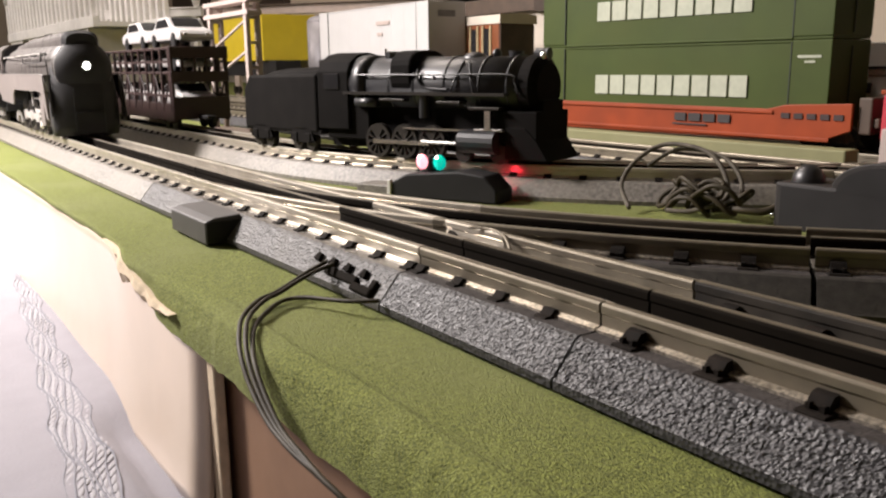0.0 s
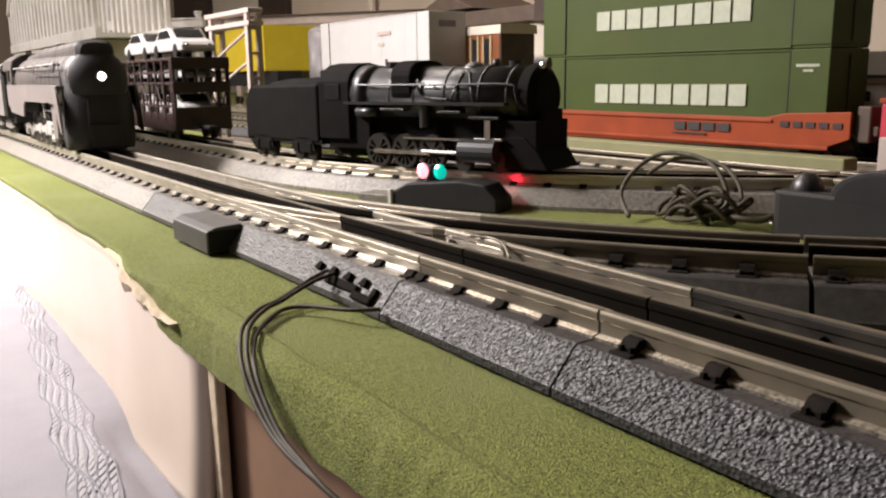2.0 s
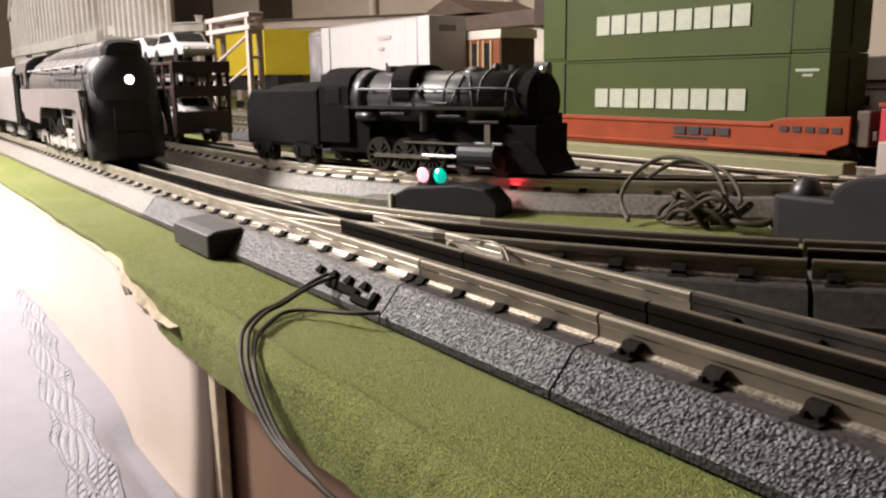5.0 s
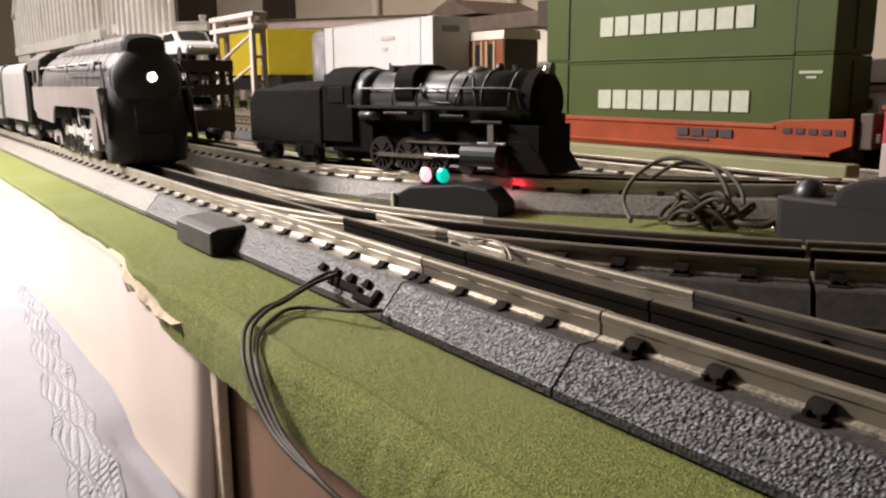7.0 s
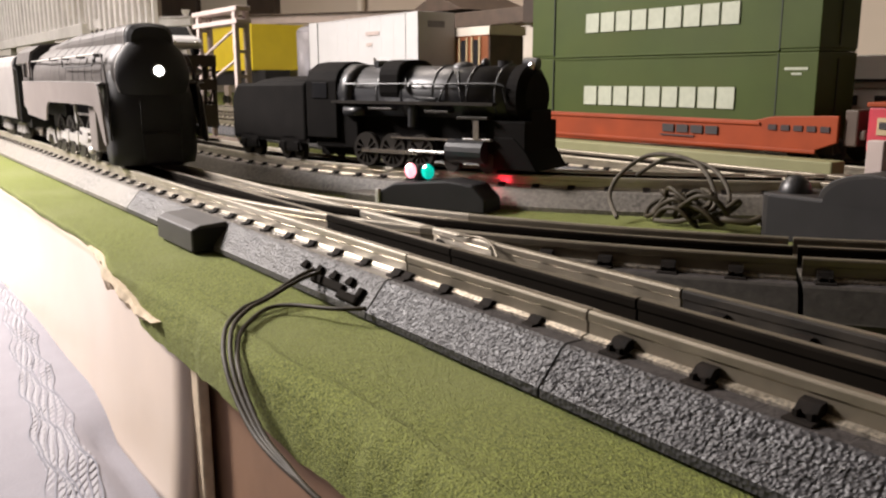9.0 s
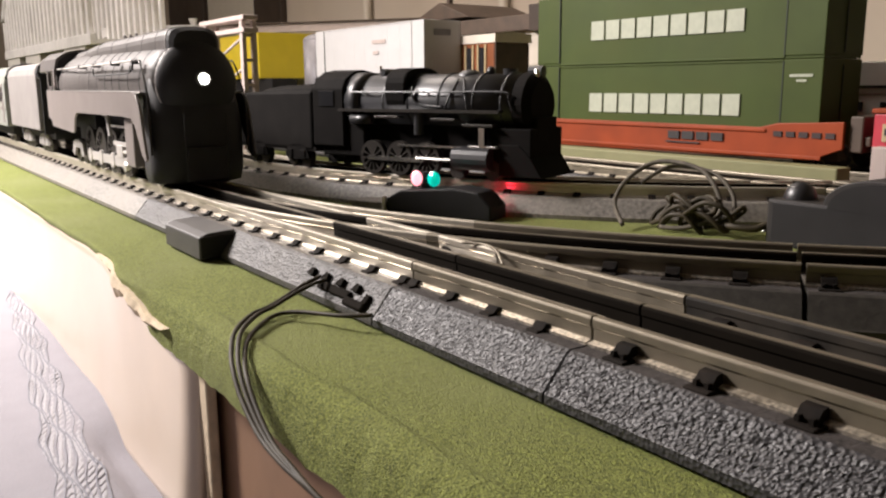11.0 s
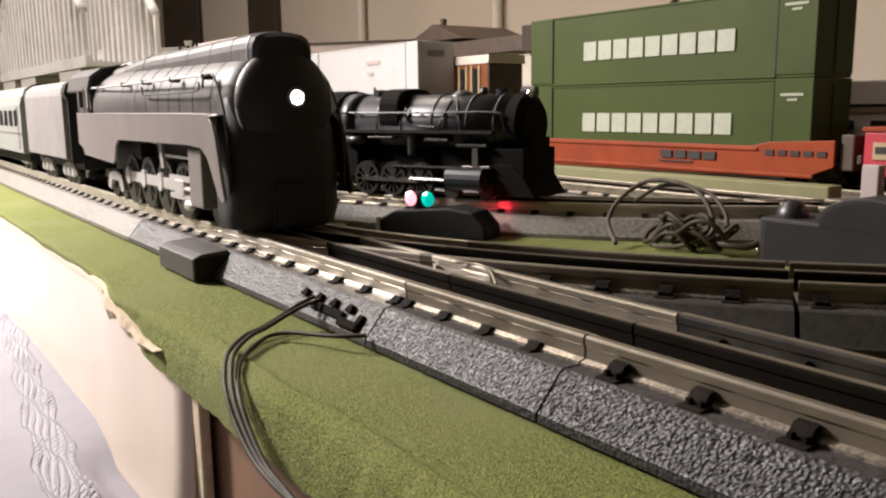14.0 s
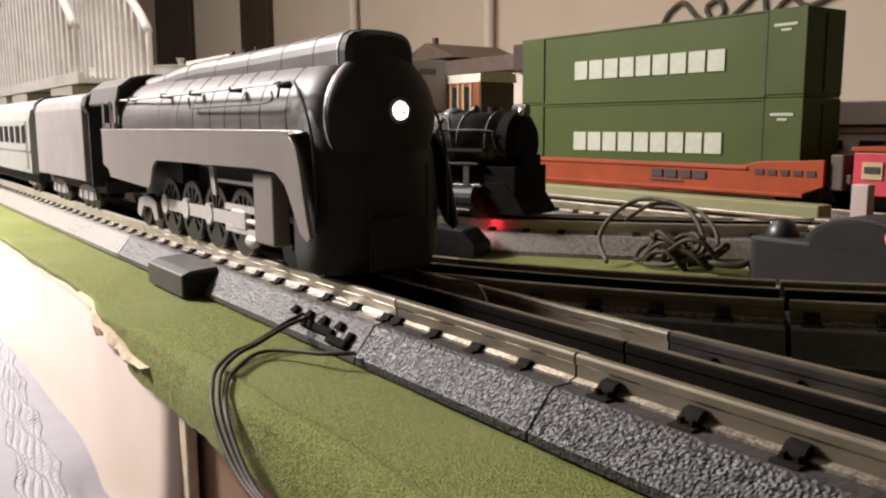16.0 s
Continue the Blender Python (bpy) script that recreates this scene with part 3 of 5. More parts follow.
def streamlined_engine():
    t = thing("steam_locomotive", "black streamlined model steam locomotive with lit headlight on the track", "locomotive")
    # boiler with the rounded nose
    st = [(-0.250, 0.0265, 0.030, 0.0775, 2.2), (-0.215, 0.0265, 0.030, 0.079, 2.1), (-0.175, 0.0245, 0.032, 0.0795, 2), (-0.030, 0.0224, 0.033, 0.0790, 2),
          (-0.0108, 0.0220, 0.0335, 0.0785, 2), (-0.0098, 0.0216, 0.0342, 0.0780, 2), (-0.0082, 0.0204, 0.0358, 0.0766, 2), (-0.0060, 0.0182, 0.0385, 0.0742, 2), (-0.0035, 0.0150, 0.0425, 0.0706, 2), (-0.0015, 0.0105, 0.0480, 0.0664, 2), (-0.0004, 0.0055, 0.0530, 0.0628, 2)]
    part("boiler", ring_loft(st[:5], 40), LOCO, t, "satin black boiler casing", smooth=True)
    part("nose", ring_loft(st[4:], 40), FRONT, t, "matt black rounded nose, darkened for shade", smooth=True)
    # boiler bands
    for x in (-0.178, -0.152, -0.132, -0.112, -0.096, -0.080, -0.062, -0.040):
        part("boiler_band", ring_loft([(x - 0.00028, 0.0226 + 0.0020 * (-x - 0.03) / 0.145, 0.0325, 0.0792 + 0.0005 * (-x - 0.03) / 0.145, 2), (x + 0.00028, 0.0226 + 0.0020 * (-x - 0.03) / 0.145, 0.0325, 0.0792 + 0.0005 * (-x - 0.03) / 0.145, 2)], 40), SEAM, t)
    # skyline casing with its hood over the nose
    def casing(x, w, top):
        """The cross-section of the skyline casing: upright sides, rounded shoulders, nearly flat top."""
        side = [(w, 0.055), (w, top - 0.0070), (w - 0.0005, top - 0.0045), (w - 0.0018, top - 0.0022), (w - 0.0042, top - 0.0007), (w * 0.4, top), (0.0, top + 0.0003)]
        return [(x, u, v) for u, v in side + [(-u, v) for u, v in reversed(side[:-1])]]
    def hull(rings):
        bm = bmesh.new()
        vs = [[bm.verts.new(p) for p in r] for r in rings]
        for a, b in zip(vs, vs[1:]):
            for i in range(len(a) - 1):
                bm.faces.new((a[i], a[i + 1], b[i + 1], b[i]))
            bm.faces.new((a[-1], a[0], b[0], b[-1]))
        bm.faces.new(vs[0])
        bm.faces.new(vs[-1][::-1])
        return bm
    def top_at(x):
        return 0.0855 - 0.0012 * blend(-x, 0.02, 0.12) - 0.0045 * blend(-x, 0.15, 0.235)
    part("skyline_casing", hull([casing(x, 0.0140, top_at(x)) for x in (-0.238, -0.21, -0.18, -0.15, -0.12, -0.09, -0.06, -0.03, -0.0165)]), LOCO, t, "grey-black skyline casing")
    # Pale bands at the casing and nose edges are painted-on edge highlights.
    part("casing_rim", hull([casing(x, 0.0142, 0.0857) for x in (-0.0166, -0.0158)]), TRUCK, t, "pale painted highlight on the casing edge")
    part("smoke_hood", hull([casing(-0.0157, 0.0139, 0.0855), casing(-0.0120, 0.0136, 0.0851), casing(-0.0094, 0.0118, 0.0832)]), FRONT, t, "black hood above the nose")
    part("nose_rim", ring_loft([(-0.0122, 0.0223, 0.033, 0.0788, 2), (-0.0110, 0.0222, 0.033, 0.0787, 2)], 40), TRUCK, t, "pale painted highlight behind the nose")
    for x in (-0.200, -0.165, -0.128, -0.092, -0.060, -0.034):
        part("casing_seam", hull([casing(x + d, 0.0141, top_at(x) + 0.00012) for d in (-0.0002, 0.0002)]), SEAM, t)
    for x in (-0.131, -0.118, -0.105):
        part("safety_valve", cyl((x, -0.004, 0.083), (x, -0.004, 0.0866), 0.0012, 0.0008, 8), LOCO, t)
    # front shroud and pilot, round in plan
    def plan(w, x_front, bow, back, n=14):
        front = [(x_front - bow * (abs(u) ** 2.4), w * u) for u in [-1 + 2 * i / n for i in range(n + 1)]]
        return front + [(back, w), (back, -w)]
    bm = bmesh.new()
    levels = [(0.0025, 0.0242, -0.004, 0.012), (0.010, 0.0252, -0.002, 0.012), (0.030, 0.0252, -0.0015, 0.012), (0.044, 0.0242, -0.003, 0.012), (0.055, 0.0226, -0.008, 0.011), (0.060, 0.0218, -0.012, 0.010)]
    rings = [[bm.verts.new((x, y, z)) for x, y in plan(w, xf, bow, -0.030)] for z, w, xf, bow in levels]
    for r0, r1 in zip(rings, rings[1:]):
        for i in range(len(r0)):
            j = (i + 1) % len(r0)
            bm.faces.new((r0[i], r0[j], r1[j], r1[i]))
    bm.faces.new(rings[0])
    bm.faces.new(rings[-1][::-1])
    part("front_shroud", bm, FRONT, t, "matt black front shroud, darkened for shade", smooth=True)
    for s in (-1, 1):
        part("pilot_seam", box(-0.0012, -0.0004, s * 0.0115 - 0.0002, s * 0.0115 + 0.0002, 0.004, 0.040), SEAM, t)
    part("coupler_door", box(-0.002, 0.0004, -0.011, 0.011, 0.004, 0.022, 0.0008), FRONT, t)
    for s in (-1, 1):
        part("front_rail", tube([(-0.038, s * 0.0262, 0.0630), (-0.0355, s * 0.0262, 0.0672), (-0.029, s * 0.0262, 0.0682), (-0.0240, s * 0.0262, 0.0672), (-0.0165, s * 0.0264, 0.0585), (-0.0112, s * 0.0268, 0.0470), (-0.0100, s * 0.0270, 0.033), (-0.0098, s * 0.0270, 0.018)], 0.00055, 6), WHEEL, t, smooth=True)
    # headlight
    rim = part("headlight_rim", cyl((-0.006, 0, 0.0580), (0.0008, 0, 0.0580), 0.0042, seg=20), LOCO, t)
    part("headlight", ball((0.0006, 0, 0.0580), 0.0014, 0.0030, 0.0030, 18), LAMP, rim, "lit round headlight", smooth=True)
    part("bulb_holder", box(0.0016, 0.0026, -0.0003, 0.0012, 0.0568, 0.0580, 0.0003, seg=1), TRUCK, rim)
    # side skirts: the long grey panels with the curved front leg
    outline = [(-0.262, 0.0515), (-0.030, 0.0515), (-0.022, 0.0500), (-0.0165, 0.0455), (-0.0135, 0.038), (-0.0105, 0.026), (-0.0075, 0.0165), (-0.0100, 0.0150), (-0.0150, 0.0175), (-0.0205, 0.026),
               (-0.0255, 0.033), (-0.033, 0.0370), (-0.050, 0.0378), (-0.166, 0.0372), (-0.172, 0.034), (-0.176, 0.026), (-0.180, 0.0232), (-0.248, 0.0255), (-0.252, 0.030), (-0.262, 0.032)]
    for s in (-1, 1):
        y0, y1 = (-0.0305, -0.0292) if s < 0 else (0.0292, 0.0305)
        # The far skirt is black in place of shade on its grey.
        part("side_skirt", prism(outline, y0, y1, "y"), LOCOGREY if s < 0 else FRONT, t, "side skirt, grey near, shaded black on the far side")
        part("running_board", box(-0.262, -0.022, min(s * 0.0296, s * 0.016), max(s * 0.0296, s * 0.016), 0.0502, 0.0512), LOCO, t)
        # hand rail along the boiler
        part("hand_rail", tube([(-0.258, s * 0.0262, 0.0668), (-0.12, s * 0.0262, 0.0674), (-0.036, s * 0.0262, 0.0680)], 0.00060, 6), ROD, t, "steel hand rail", smooth=True)
        for x in (-0.218, -0.165, -0.125, -0.080, -0.036):
            part("rail_post", cyl((x, s * 0.022, 0.0672), (x, s * 0.0270, 0.0674), 0.0012, seg=8), FRONT, t)
        part("pipe", tube([(-0.1300, s * 0.0258, 0.0655), (-0.1285, s * 0.0258, 0.0615), (-0.1240, s * 0.0258, 0.0610), (-0.075, s * 0.0258, 0.0612), (-0.046, s * 0.0258, 0.0618), (-0.0440, s * 0.0258, 0.0655)], 0.00045, 6), SEAM, t, smooth=True)
        # cylinder block and the valve gear
        part("cylinder", box(-0.061, -0.0435, min(s * 0.020, s * 0.0270), max(s * 0.020, s * 0.0270), 0.009, 0.036, 0.0008), LOCOGREY, t, "grey cylinder casing")
        part("crosshead_guide", box(-0.092, -0.060, min(s * 0.0245, s * 0.0262), max(s * 0.0245, s * 0.0262), 0.0195, 0.0220), ROD, t)
        part("crosshead_guide", box(-0.092, -0.060, min(s * 0.0245, s * 0.0262), max(s * 0.0245, s * 0.0262), 0.0108, 0.0132), ROD, t)
        part("piston_rod", cyl((-0.085, s * 0.0255, 0.0163), (-0.058, s * 0.0255, 0.0163), 0.0011, seg=8), ROD, t)
        part("crosshead", box(-0.084, -0.070, min(s * 0.0240, s * 0.0268), max(s * 0.0240, s * 0.0268), 0.0125, 0.0202, 0.0006), ROD, t, "bright crosshead block")
        part("cylinder_end", ball((-0.0665, s * 0.0255, 0.0085), 0.0060, 0.0020, 0.0026, 12), ROD, t, smooth=True)
        part("skirt_trim", tube([(x, s * 0.0306, z) for x, z in outline[:7]], 0.00025, 6), TRUCK, t, "thin pale edge line")
        part("valve_link", prism([(-0.120, 0.036), (-0.112, 0.036), (-0.108, 0.024), (-0.104, 0.0245), (-0.107, 0.037), (-0.095, 0.037), (-0.094, 0.039), (-0.120, 0.039)], min(s * 0.0235, s * 0.025), max(s * 0.0235, s * 0.025), "y"), TRUCK, t)
        part("valve_rod", box(-0.112, -0.062, min(s * 0.0232, s * 0.0240), max(s * 0.0232, s * 0.0240), 0.0300, 0.0314), TRUCK, t)
    part("frame", box(-0.245, -0.02, -0.012, 0.012, 0.006, 0.036), FRONT, t)
    part("firebox", box(-0.245, -0.16, -0.020, 0.020, 0.026, 0.050), FRONT, t)
    # cab
    cab = [(-0.0290, 0.030), (-0.0290, 0.066), (-0.0270, 0.0745), (-0.020, 0.0795), (-0.010, 0.0815), (0.010, 0.0815), (0.020, 0.0795), (0.0270, 0.0745), (0.0290, 0.066), (0.0290, 0.030)]
    part("cab_roof", prism([(u, v) for u, v in cab[1:9]] + [(u * 0.95, v - 0.0012) for u, v in cab[8:0:-1]], -0.292, -0.236, "x"), LOCO, t, "curved black cab roof", smooth=False)
    for s in (-1, 1):
        y0, y1 = sorted((s * 0.0278, s * 0.0290))
        part("cab_side", box(-0.262, -0.236, y0, y1, 0.050, 0.055), LOCO, t)
        part("cab_pillar", box(-0.264, -0.260, y0, y1, 0.050, 0.067), LOCO, t)
        part("cab_pillar", box(-0.241, -0.237, y0, y1, 0.050, 0.067), LOCOGREY, t)
        part("cab_ladder", box(-0.249, -0.246, y0, y1, 0.050, 0.067), CHROME, t)
    part("cab_front", prism([(u * 0.93, v - 0.001) for u, v in cab], -0.238, -0.236, "x"), FRONT, t)
    # trailing and leading trucks
    for x0, x1 in ((-0.232, -0.196),):
        for s in (-1, 1):
            y0, y1 = sorted((s * 0.0195, s * 0.0215))
            part("truck_frame", prism([(x0, 0.006), (x0 + 0.004, 0.0145), (x0 + 0.014, 0.0165), (x1 - 0.012, 0.0165), (x1 - 0.003, 0.0145), (x1, 0.006), (x1 - 0.006, 0.0045), (x1 - 0.011, 0.011), (x0 + 0.011, 0.011), (x0 + 0.006, 0.0045)], y0, y1, "y"), TRUCK, t, "steel trailing truck frame")
    wheel = part("wheel", spoked_wheel(DR), WHEEL, t, "spoked driving wheel")
    small = part("small_wheel", wheel_bm(0.0085), WHEEL, t)
    first = True
    for x in (-0.176, -0.146, -0.116, -0.086):
        for s in (-1, 1):
            w = wheel if first else again(wheel, t, Matrix())
            first = False
            ROLLERS.append((w, Vector((x, s * 0.0168, DR)), DR))
    first = True
    for x in (-0.224, -0.204, -0.046, -0.024):
        for s in (-1, 1):
            w = small if first else again(small, t, Matrix())
            first = False
            ROLLERS.append((w, Vector((x, s * 0.0168, 0.0085)), 0.0085))
    rod = bmesh.new()
    box(-0.176, -0.086, -0.0004, 0.0004, DR - 0.0028, DR + 0.0028, bm=rod)
    for x in (-0.176, -0.146, -0.116, -0.086):
        cyl((x, -0.0009, DR), (x, 0.0009, DR), 0.0048, seg=14, bm=rod)
    for s in (-1, 1):
        r = part("side_rod", rod, ROD, t, "bright steel side rod") if s < 0 else again(RODS[0][0], t, Matrix())
        RODS.append((r, 0.0060, 0.0 if s < 0 else math.pi / 2, s * 0.0215))
    part("drawbar", box(-0.300, -0.262, -0.004, 0.004, 0.010, 0.013), FRONT, t)
    return t


def bogie(t, x, wheels=2, base=0.022, r=0.0085, side=0.021, mat=None):
    for s in (-1, 1):
        y0, y1 = sorted((s * (side - 0.002), s * side))
        x0, x1 = x - base / 2 - 0.008, x + base / 2 + 0.008
        bm = prism([(x0, 0.007), (x0 + 0.004, 0.0135), (x - 0.006, 0.0155), (x + 0.006, 0.0155), (x1 - 0.004, 0.0135), (x1, 0.007), (x1 - 0.008, 0.0060), (x + 0.006, 0.0055), (x - 0.006, 0.0055), (x0 + 0.008, 0.0060)], y0, y1, "y")
        for k in range(wheels):
            wx = x + base * (k / (wheels - 1) - 0.5)
            box(wx - 0.0035, wx + 0.0035, y0 - 0.0008, y1 + 0.0008, 0.0055, 0.0120, 0.0006, bm)
        part("truck_frame", bm, mat or TRUCK, t, "cast truck side frame")
    for k in range(wheels):
        for s in (-1, 1):
            wx = x + base * (k / (wheels - 1) - 0.5)
            w = part("wheel", wheel_bm(r), WHEEL, t)
            w.matrix_basis = Matrix.Translation((wx, s * 0.0168, r))
            if mat is None:
                ROLLERS.append((w, Vector((wx, s * 0.0168, r)), r))


def tender():
    t = thing("locomotive_tender", "grey rounded model tender coupled behind the locomotive", "tender")
    out = [(-0.0292, 0.0195), (-0.0292, 0.064), (-0.0275, 0.0695), (-0.022, 0.0735), (-0.012, 0.0752), (0.012, 0.0752), (0.022, 0.0735), (0.0275, 0.0695), (0.0292, 0.064), (0.0292, 0.0195)]
    part("tank", prism(out, -0.455, -0.312, "x", 0.0006), TENDERGREY, t, "grey rounded tender body")
    rim = [(u * 1.01, v + 0.0015) for u, v in out[1:9]] + [(u * 0.94, v - 0.003) for u, v in out[8:0:-1]]
    part("coal_rim", prism(rim, -0.312, -0.302, "x"), FRONT, t, "dark coal bunker rim")
    part("rear_rim", prism(rim, -0.463, -0.455, "x"), FRONT, t)
    part("front_plate", prism([(u * 0.92, v - 0.003) for u, v in out], -0.306, -0.304, "x"), FRONT, t)
    part("underframe", box(-0.460, -0.300, -0.020, 0.020, 0.012, 0.0195), FRONT, t)
    bogie(t, -0.345, 3, 0.030)
    bogie(t, -0.425, 3, 0.030)
    return t


def coach(x1):
    t = thing("passenger_coach", "pale green model passenger coach behind the tender", "railway coach", group="coaches")
    L = 0.36
    x0 = x1 - L
    out = [(-0.0300, 0.017), (-0.0300, 0.058), (-0.028, 0.066), (-0.021, 0.0725), (-0.010, 0.0755), (0.010, 0.0755), (0.021, 0.0725), (0.028, 0.066), (0.030, 0.058), (0.030, 0.017)]
    part("body", prism(out, x0, x1, "x", 0.0005), COACH, t)
    part("end_door", box(x1, x1 + 0.003, -0.008, 0.008, 0.018, 0.058, 0.0005), FRONT, t)
    for s in (-1, 1):
        y0, y1 = sorted((s * 0.0297, s * 0.0306))
        for i in range(12):
            wx = x0 + 0.030 + i * 0.0272
            part("window", box(wx, wx + 0.017, y0, y1, 0.040, 0.054, 0.0003, seg=1), GLASS, t)
        door = part("door", box(x1 - 0.020, x1 - 0.011, y0, y1, 0.020, 0.058, 0.0003, seg=1), LOCOGREY, t)
        part("door_window", box(x1 - 0.018, x1 - 0.013, y0 - 0.0005, y1 + 0.0005, 0.042, 0.055, 0.0003, seg=1), GLASS, door)
        part("sill_band", box(x0, x1, y0, y1, 0.0335, 0.0350), LOCOGREY, t)
    part("underframe", box(x0 + 0.02, x1 - 0.02, -0.022, 0.022, 0.008, 0.017), FRONT, t)
    bogie(t, x1 - 0.05)
    bogie(t, x0 + 0.05)
    return t


# ---------------------------------------------------------------- standing trains
def container(t0, x, y, z, L, W, H, mat, name="container", label="", lettered=True, category="container"):
    """A shipping container: near bottom corner of its far end at (x, y, z)."""
    t = thing(name, label, category, Matrix.Translation((x, y, z)), group="containers")
    g = 0.0008
    body = part("box", box(0, L, 0, W, 0.0001, H - 0.0001, 0.0004), mat, t)
    # end frames, proud of the panels, with the gap between them
    for a, b in ((0, 0.027), (L - 0.027, L)):
        part("end_frame", box(a - 0.0004 if a == 0 else a, b if a == 0 else b + 0.0004, -g, W + g, 0.002, H - 0.0002, 0.0005), mat, t)
        part("frame_seam", box((b if a == 0 else a) - 0.0004, (b if a == 0 else a) + 0.0004, -0.0011, 0.0, 0.002, H - 0.001), CONTDARK, t)
    for zz in (0.0, H - 0.002):
        part("rail", box(0.027, L - 0.027, -g, 0.0002, zz + 0.0004, zz + 0.0018, 0.0003), mat, t)
    for i in range(0 if lettered else 7):
        xx = 0.027 + (L - 0.054) * (i + 1) / 8
        part("panel_seam", box(xx - 0.0002, xx + 0.0002, -0.00012, 0.0003, 0.003, H - 0.003), mat, t)
    # end doors
    if lettered:
        part("door_gap", box(L + g * 0.5, L + 0.0011, W / 2 - 0.0004, W / 2 + 0.0004, 0.004, H - 0.004), CONTDARK, t)
    if lettered:
        # the maker's name stands as plain white blocks
        x0, w, h, z0 = 0.0640, 0.01600, 0.0145, H * 0.345
        for i in range(9):
            a = x0 + i * w
            part("name_block", box(a, a + w * 0.86, -0.0011, -0.0002, z0, z0 + h), WHITEINK, body, "plain white printed block")
        part("data_bar", box(L - 0.022, L - 0.006, -0.0013, -0.0007, H * 0.80, H * 0.83), WHITEINK, body)
        part("data_bar", box(L - 0.017, L - 0.010, -0.0013, -0.0007, H * 0.745, H * 0.77), WHITEINK, body)
    return t


def well_car():
    t = thing("well_car", "orange double-stack well car on the track", "freight car", Matrix.Translation((-0.5618, T4, TOP)))
    # long side sill: deep in the middle, raised at the ends
    out = [(-0.006, 0.0258), (0.225, 0.0255), (0.238, 0.0285), (0.283, 0.0305), (0.283, 0.014), (0.262, 0.006), (0.010, 0.004), (-0.006, 0.012)]
    for s in (-1, 1):
        y0, y1 = sorted((s * 0.030, s * 0.0275))
        sill = part("side_sill", prism(out, y0, y1, "y", 0.0005), ORANGE, t, "orange pressed side sill")
        ya, yb = sorted((s * 0.0312, s * 0.0300))
        part("sill_flange", box(0.0, 0.230, ya, yb, 0.0225, 0.0245, 0.0004), ORANGE, sill)
        part("sill_flange", box(0.005, 0.270, ya, yb, 0.0065, 0.0088, 0.0004), ORANGE, sill)
    for i in range(4):
        part("name_bar", box(0.150 + i * 0.0125, 0.160 + i * 0.0125, -0.0312, -0.0306, 0.0150, 0.0205), BLACKINK, t, "plain black printed bar")
    part("name_rule", box(0.148, 0.178, -0.0312, -0.0306, 0.0122, 0.0132), BLACKINK, t)
    for i in range(5):
        part("data_bar", box(0.236 + i * 0.009, 0.242 + i * 0.009, -0.0308, -0.0299, 0.020, 0.0235), RACK, t)
    part("floor_plate", box(0.0, 0.262, -0.0275, 0.0275, 0.0100, 0.0125), ORANGE, t)
    part("end_platform", box(0.283, 0.297, -0.024, 0.024, 0.016, 0.022, 0.001), BROWN, t)
    part("end_platform", box(-0.045, -0.006, -0.024, 0.024, 0.016, 0.022, 0.001), BROWN, t)
    part("brake_stand", box(0.2845, 0.2930, -0.026, -0.012, 0.012, 0.034, 0.001), BROWN, t)
    bogie(t, 0.262, mat=BROWN)
    bogie(t, -0.028, mat=BROWN)


def old_engine_details(th):
    for s in (-1, 1):
        part("air_pump", cyl((0.010, s * 0.0185, 0.025), (0.010, s * 0.0185, 0.0386), 0.0032, seg=12), OLDLOCO, th)
        part("air_tank", cyl((-0.045, s * 0.0200, 0.0335), (-0.028, s * 0.0200, 0.0335), 0.0030, seg=12), OLDLOCO, th, smooth=True)
        part("injector_pipe", tube([(0.005, s * 0.0180, 0.053), (0.006, s * 0.0195, 0.047), (0.012, s * 0.0195, 0.0425), (0.030, s * 0.0195, 0.0415)], 0.0009, 6), OLDLOCO, th, smooth=True)
        part("sand_pipe", tube([(0.036, s * 0.012, 0.0575), (0.034, s * 0.0192, 0.047), (0.030, s * 0.0195, 0.039)], 0.0007, 6), OLDLOCO, th, smooth=True)
        part("sand_pipe", tube([(0.040, s * 0.012, 0.0575), (0.046, s * 0.0192, 0.047), (0.048, s * 0.0195, 0.039)], 0.0007, 6), OLDLOCO, th, smooth=True)
        part("valve_rod", box(-0.005, 0.045, min(s * 0.0212, s * 0.0220), max(s * 0.0212, s * 0.0220), 0.0180, 0.0192), CHROME, th)
        part("ladder", box(0.058, 0.062, min(s * 0.0225, s * 0.0195), max(s * 0.0225, s * 0.0195), 0.0195, 0.0300), CHROME, th)
        part("edge_strip", box(-0.055, 0.072, min(s * 0.0225, s * 0.0230), max(s * 0.0225, s * 0.0230), 0.0382, 0.0400), WHEEL, th)
        for x in (-0.035, -0.010, 0.015, 0.045, 0.068):
            part("rail_knob", ball((x, s * 0.0192, 0.0500), 0.0009, 0.0014, 0.0009, 8), OLDLOCO, th)
    part("bell", ball((0.052, 0.0, 0.0615), 0.003, 0.003, 0.0032, 12), OLDLOCO, th, smooth=True)
    part("generator", cyl((-0.030, -0.006, 0.0620), (-0.030, 0.006, 0.0620), 0.0022, seg=12), OLDLOCO, th)
    part("whistle", cyl((-0.040, 0.004, 0.060), (-0.040, 0.004, 0.0660), 0.0008, seg=8), CHROME, th)


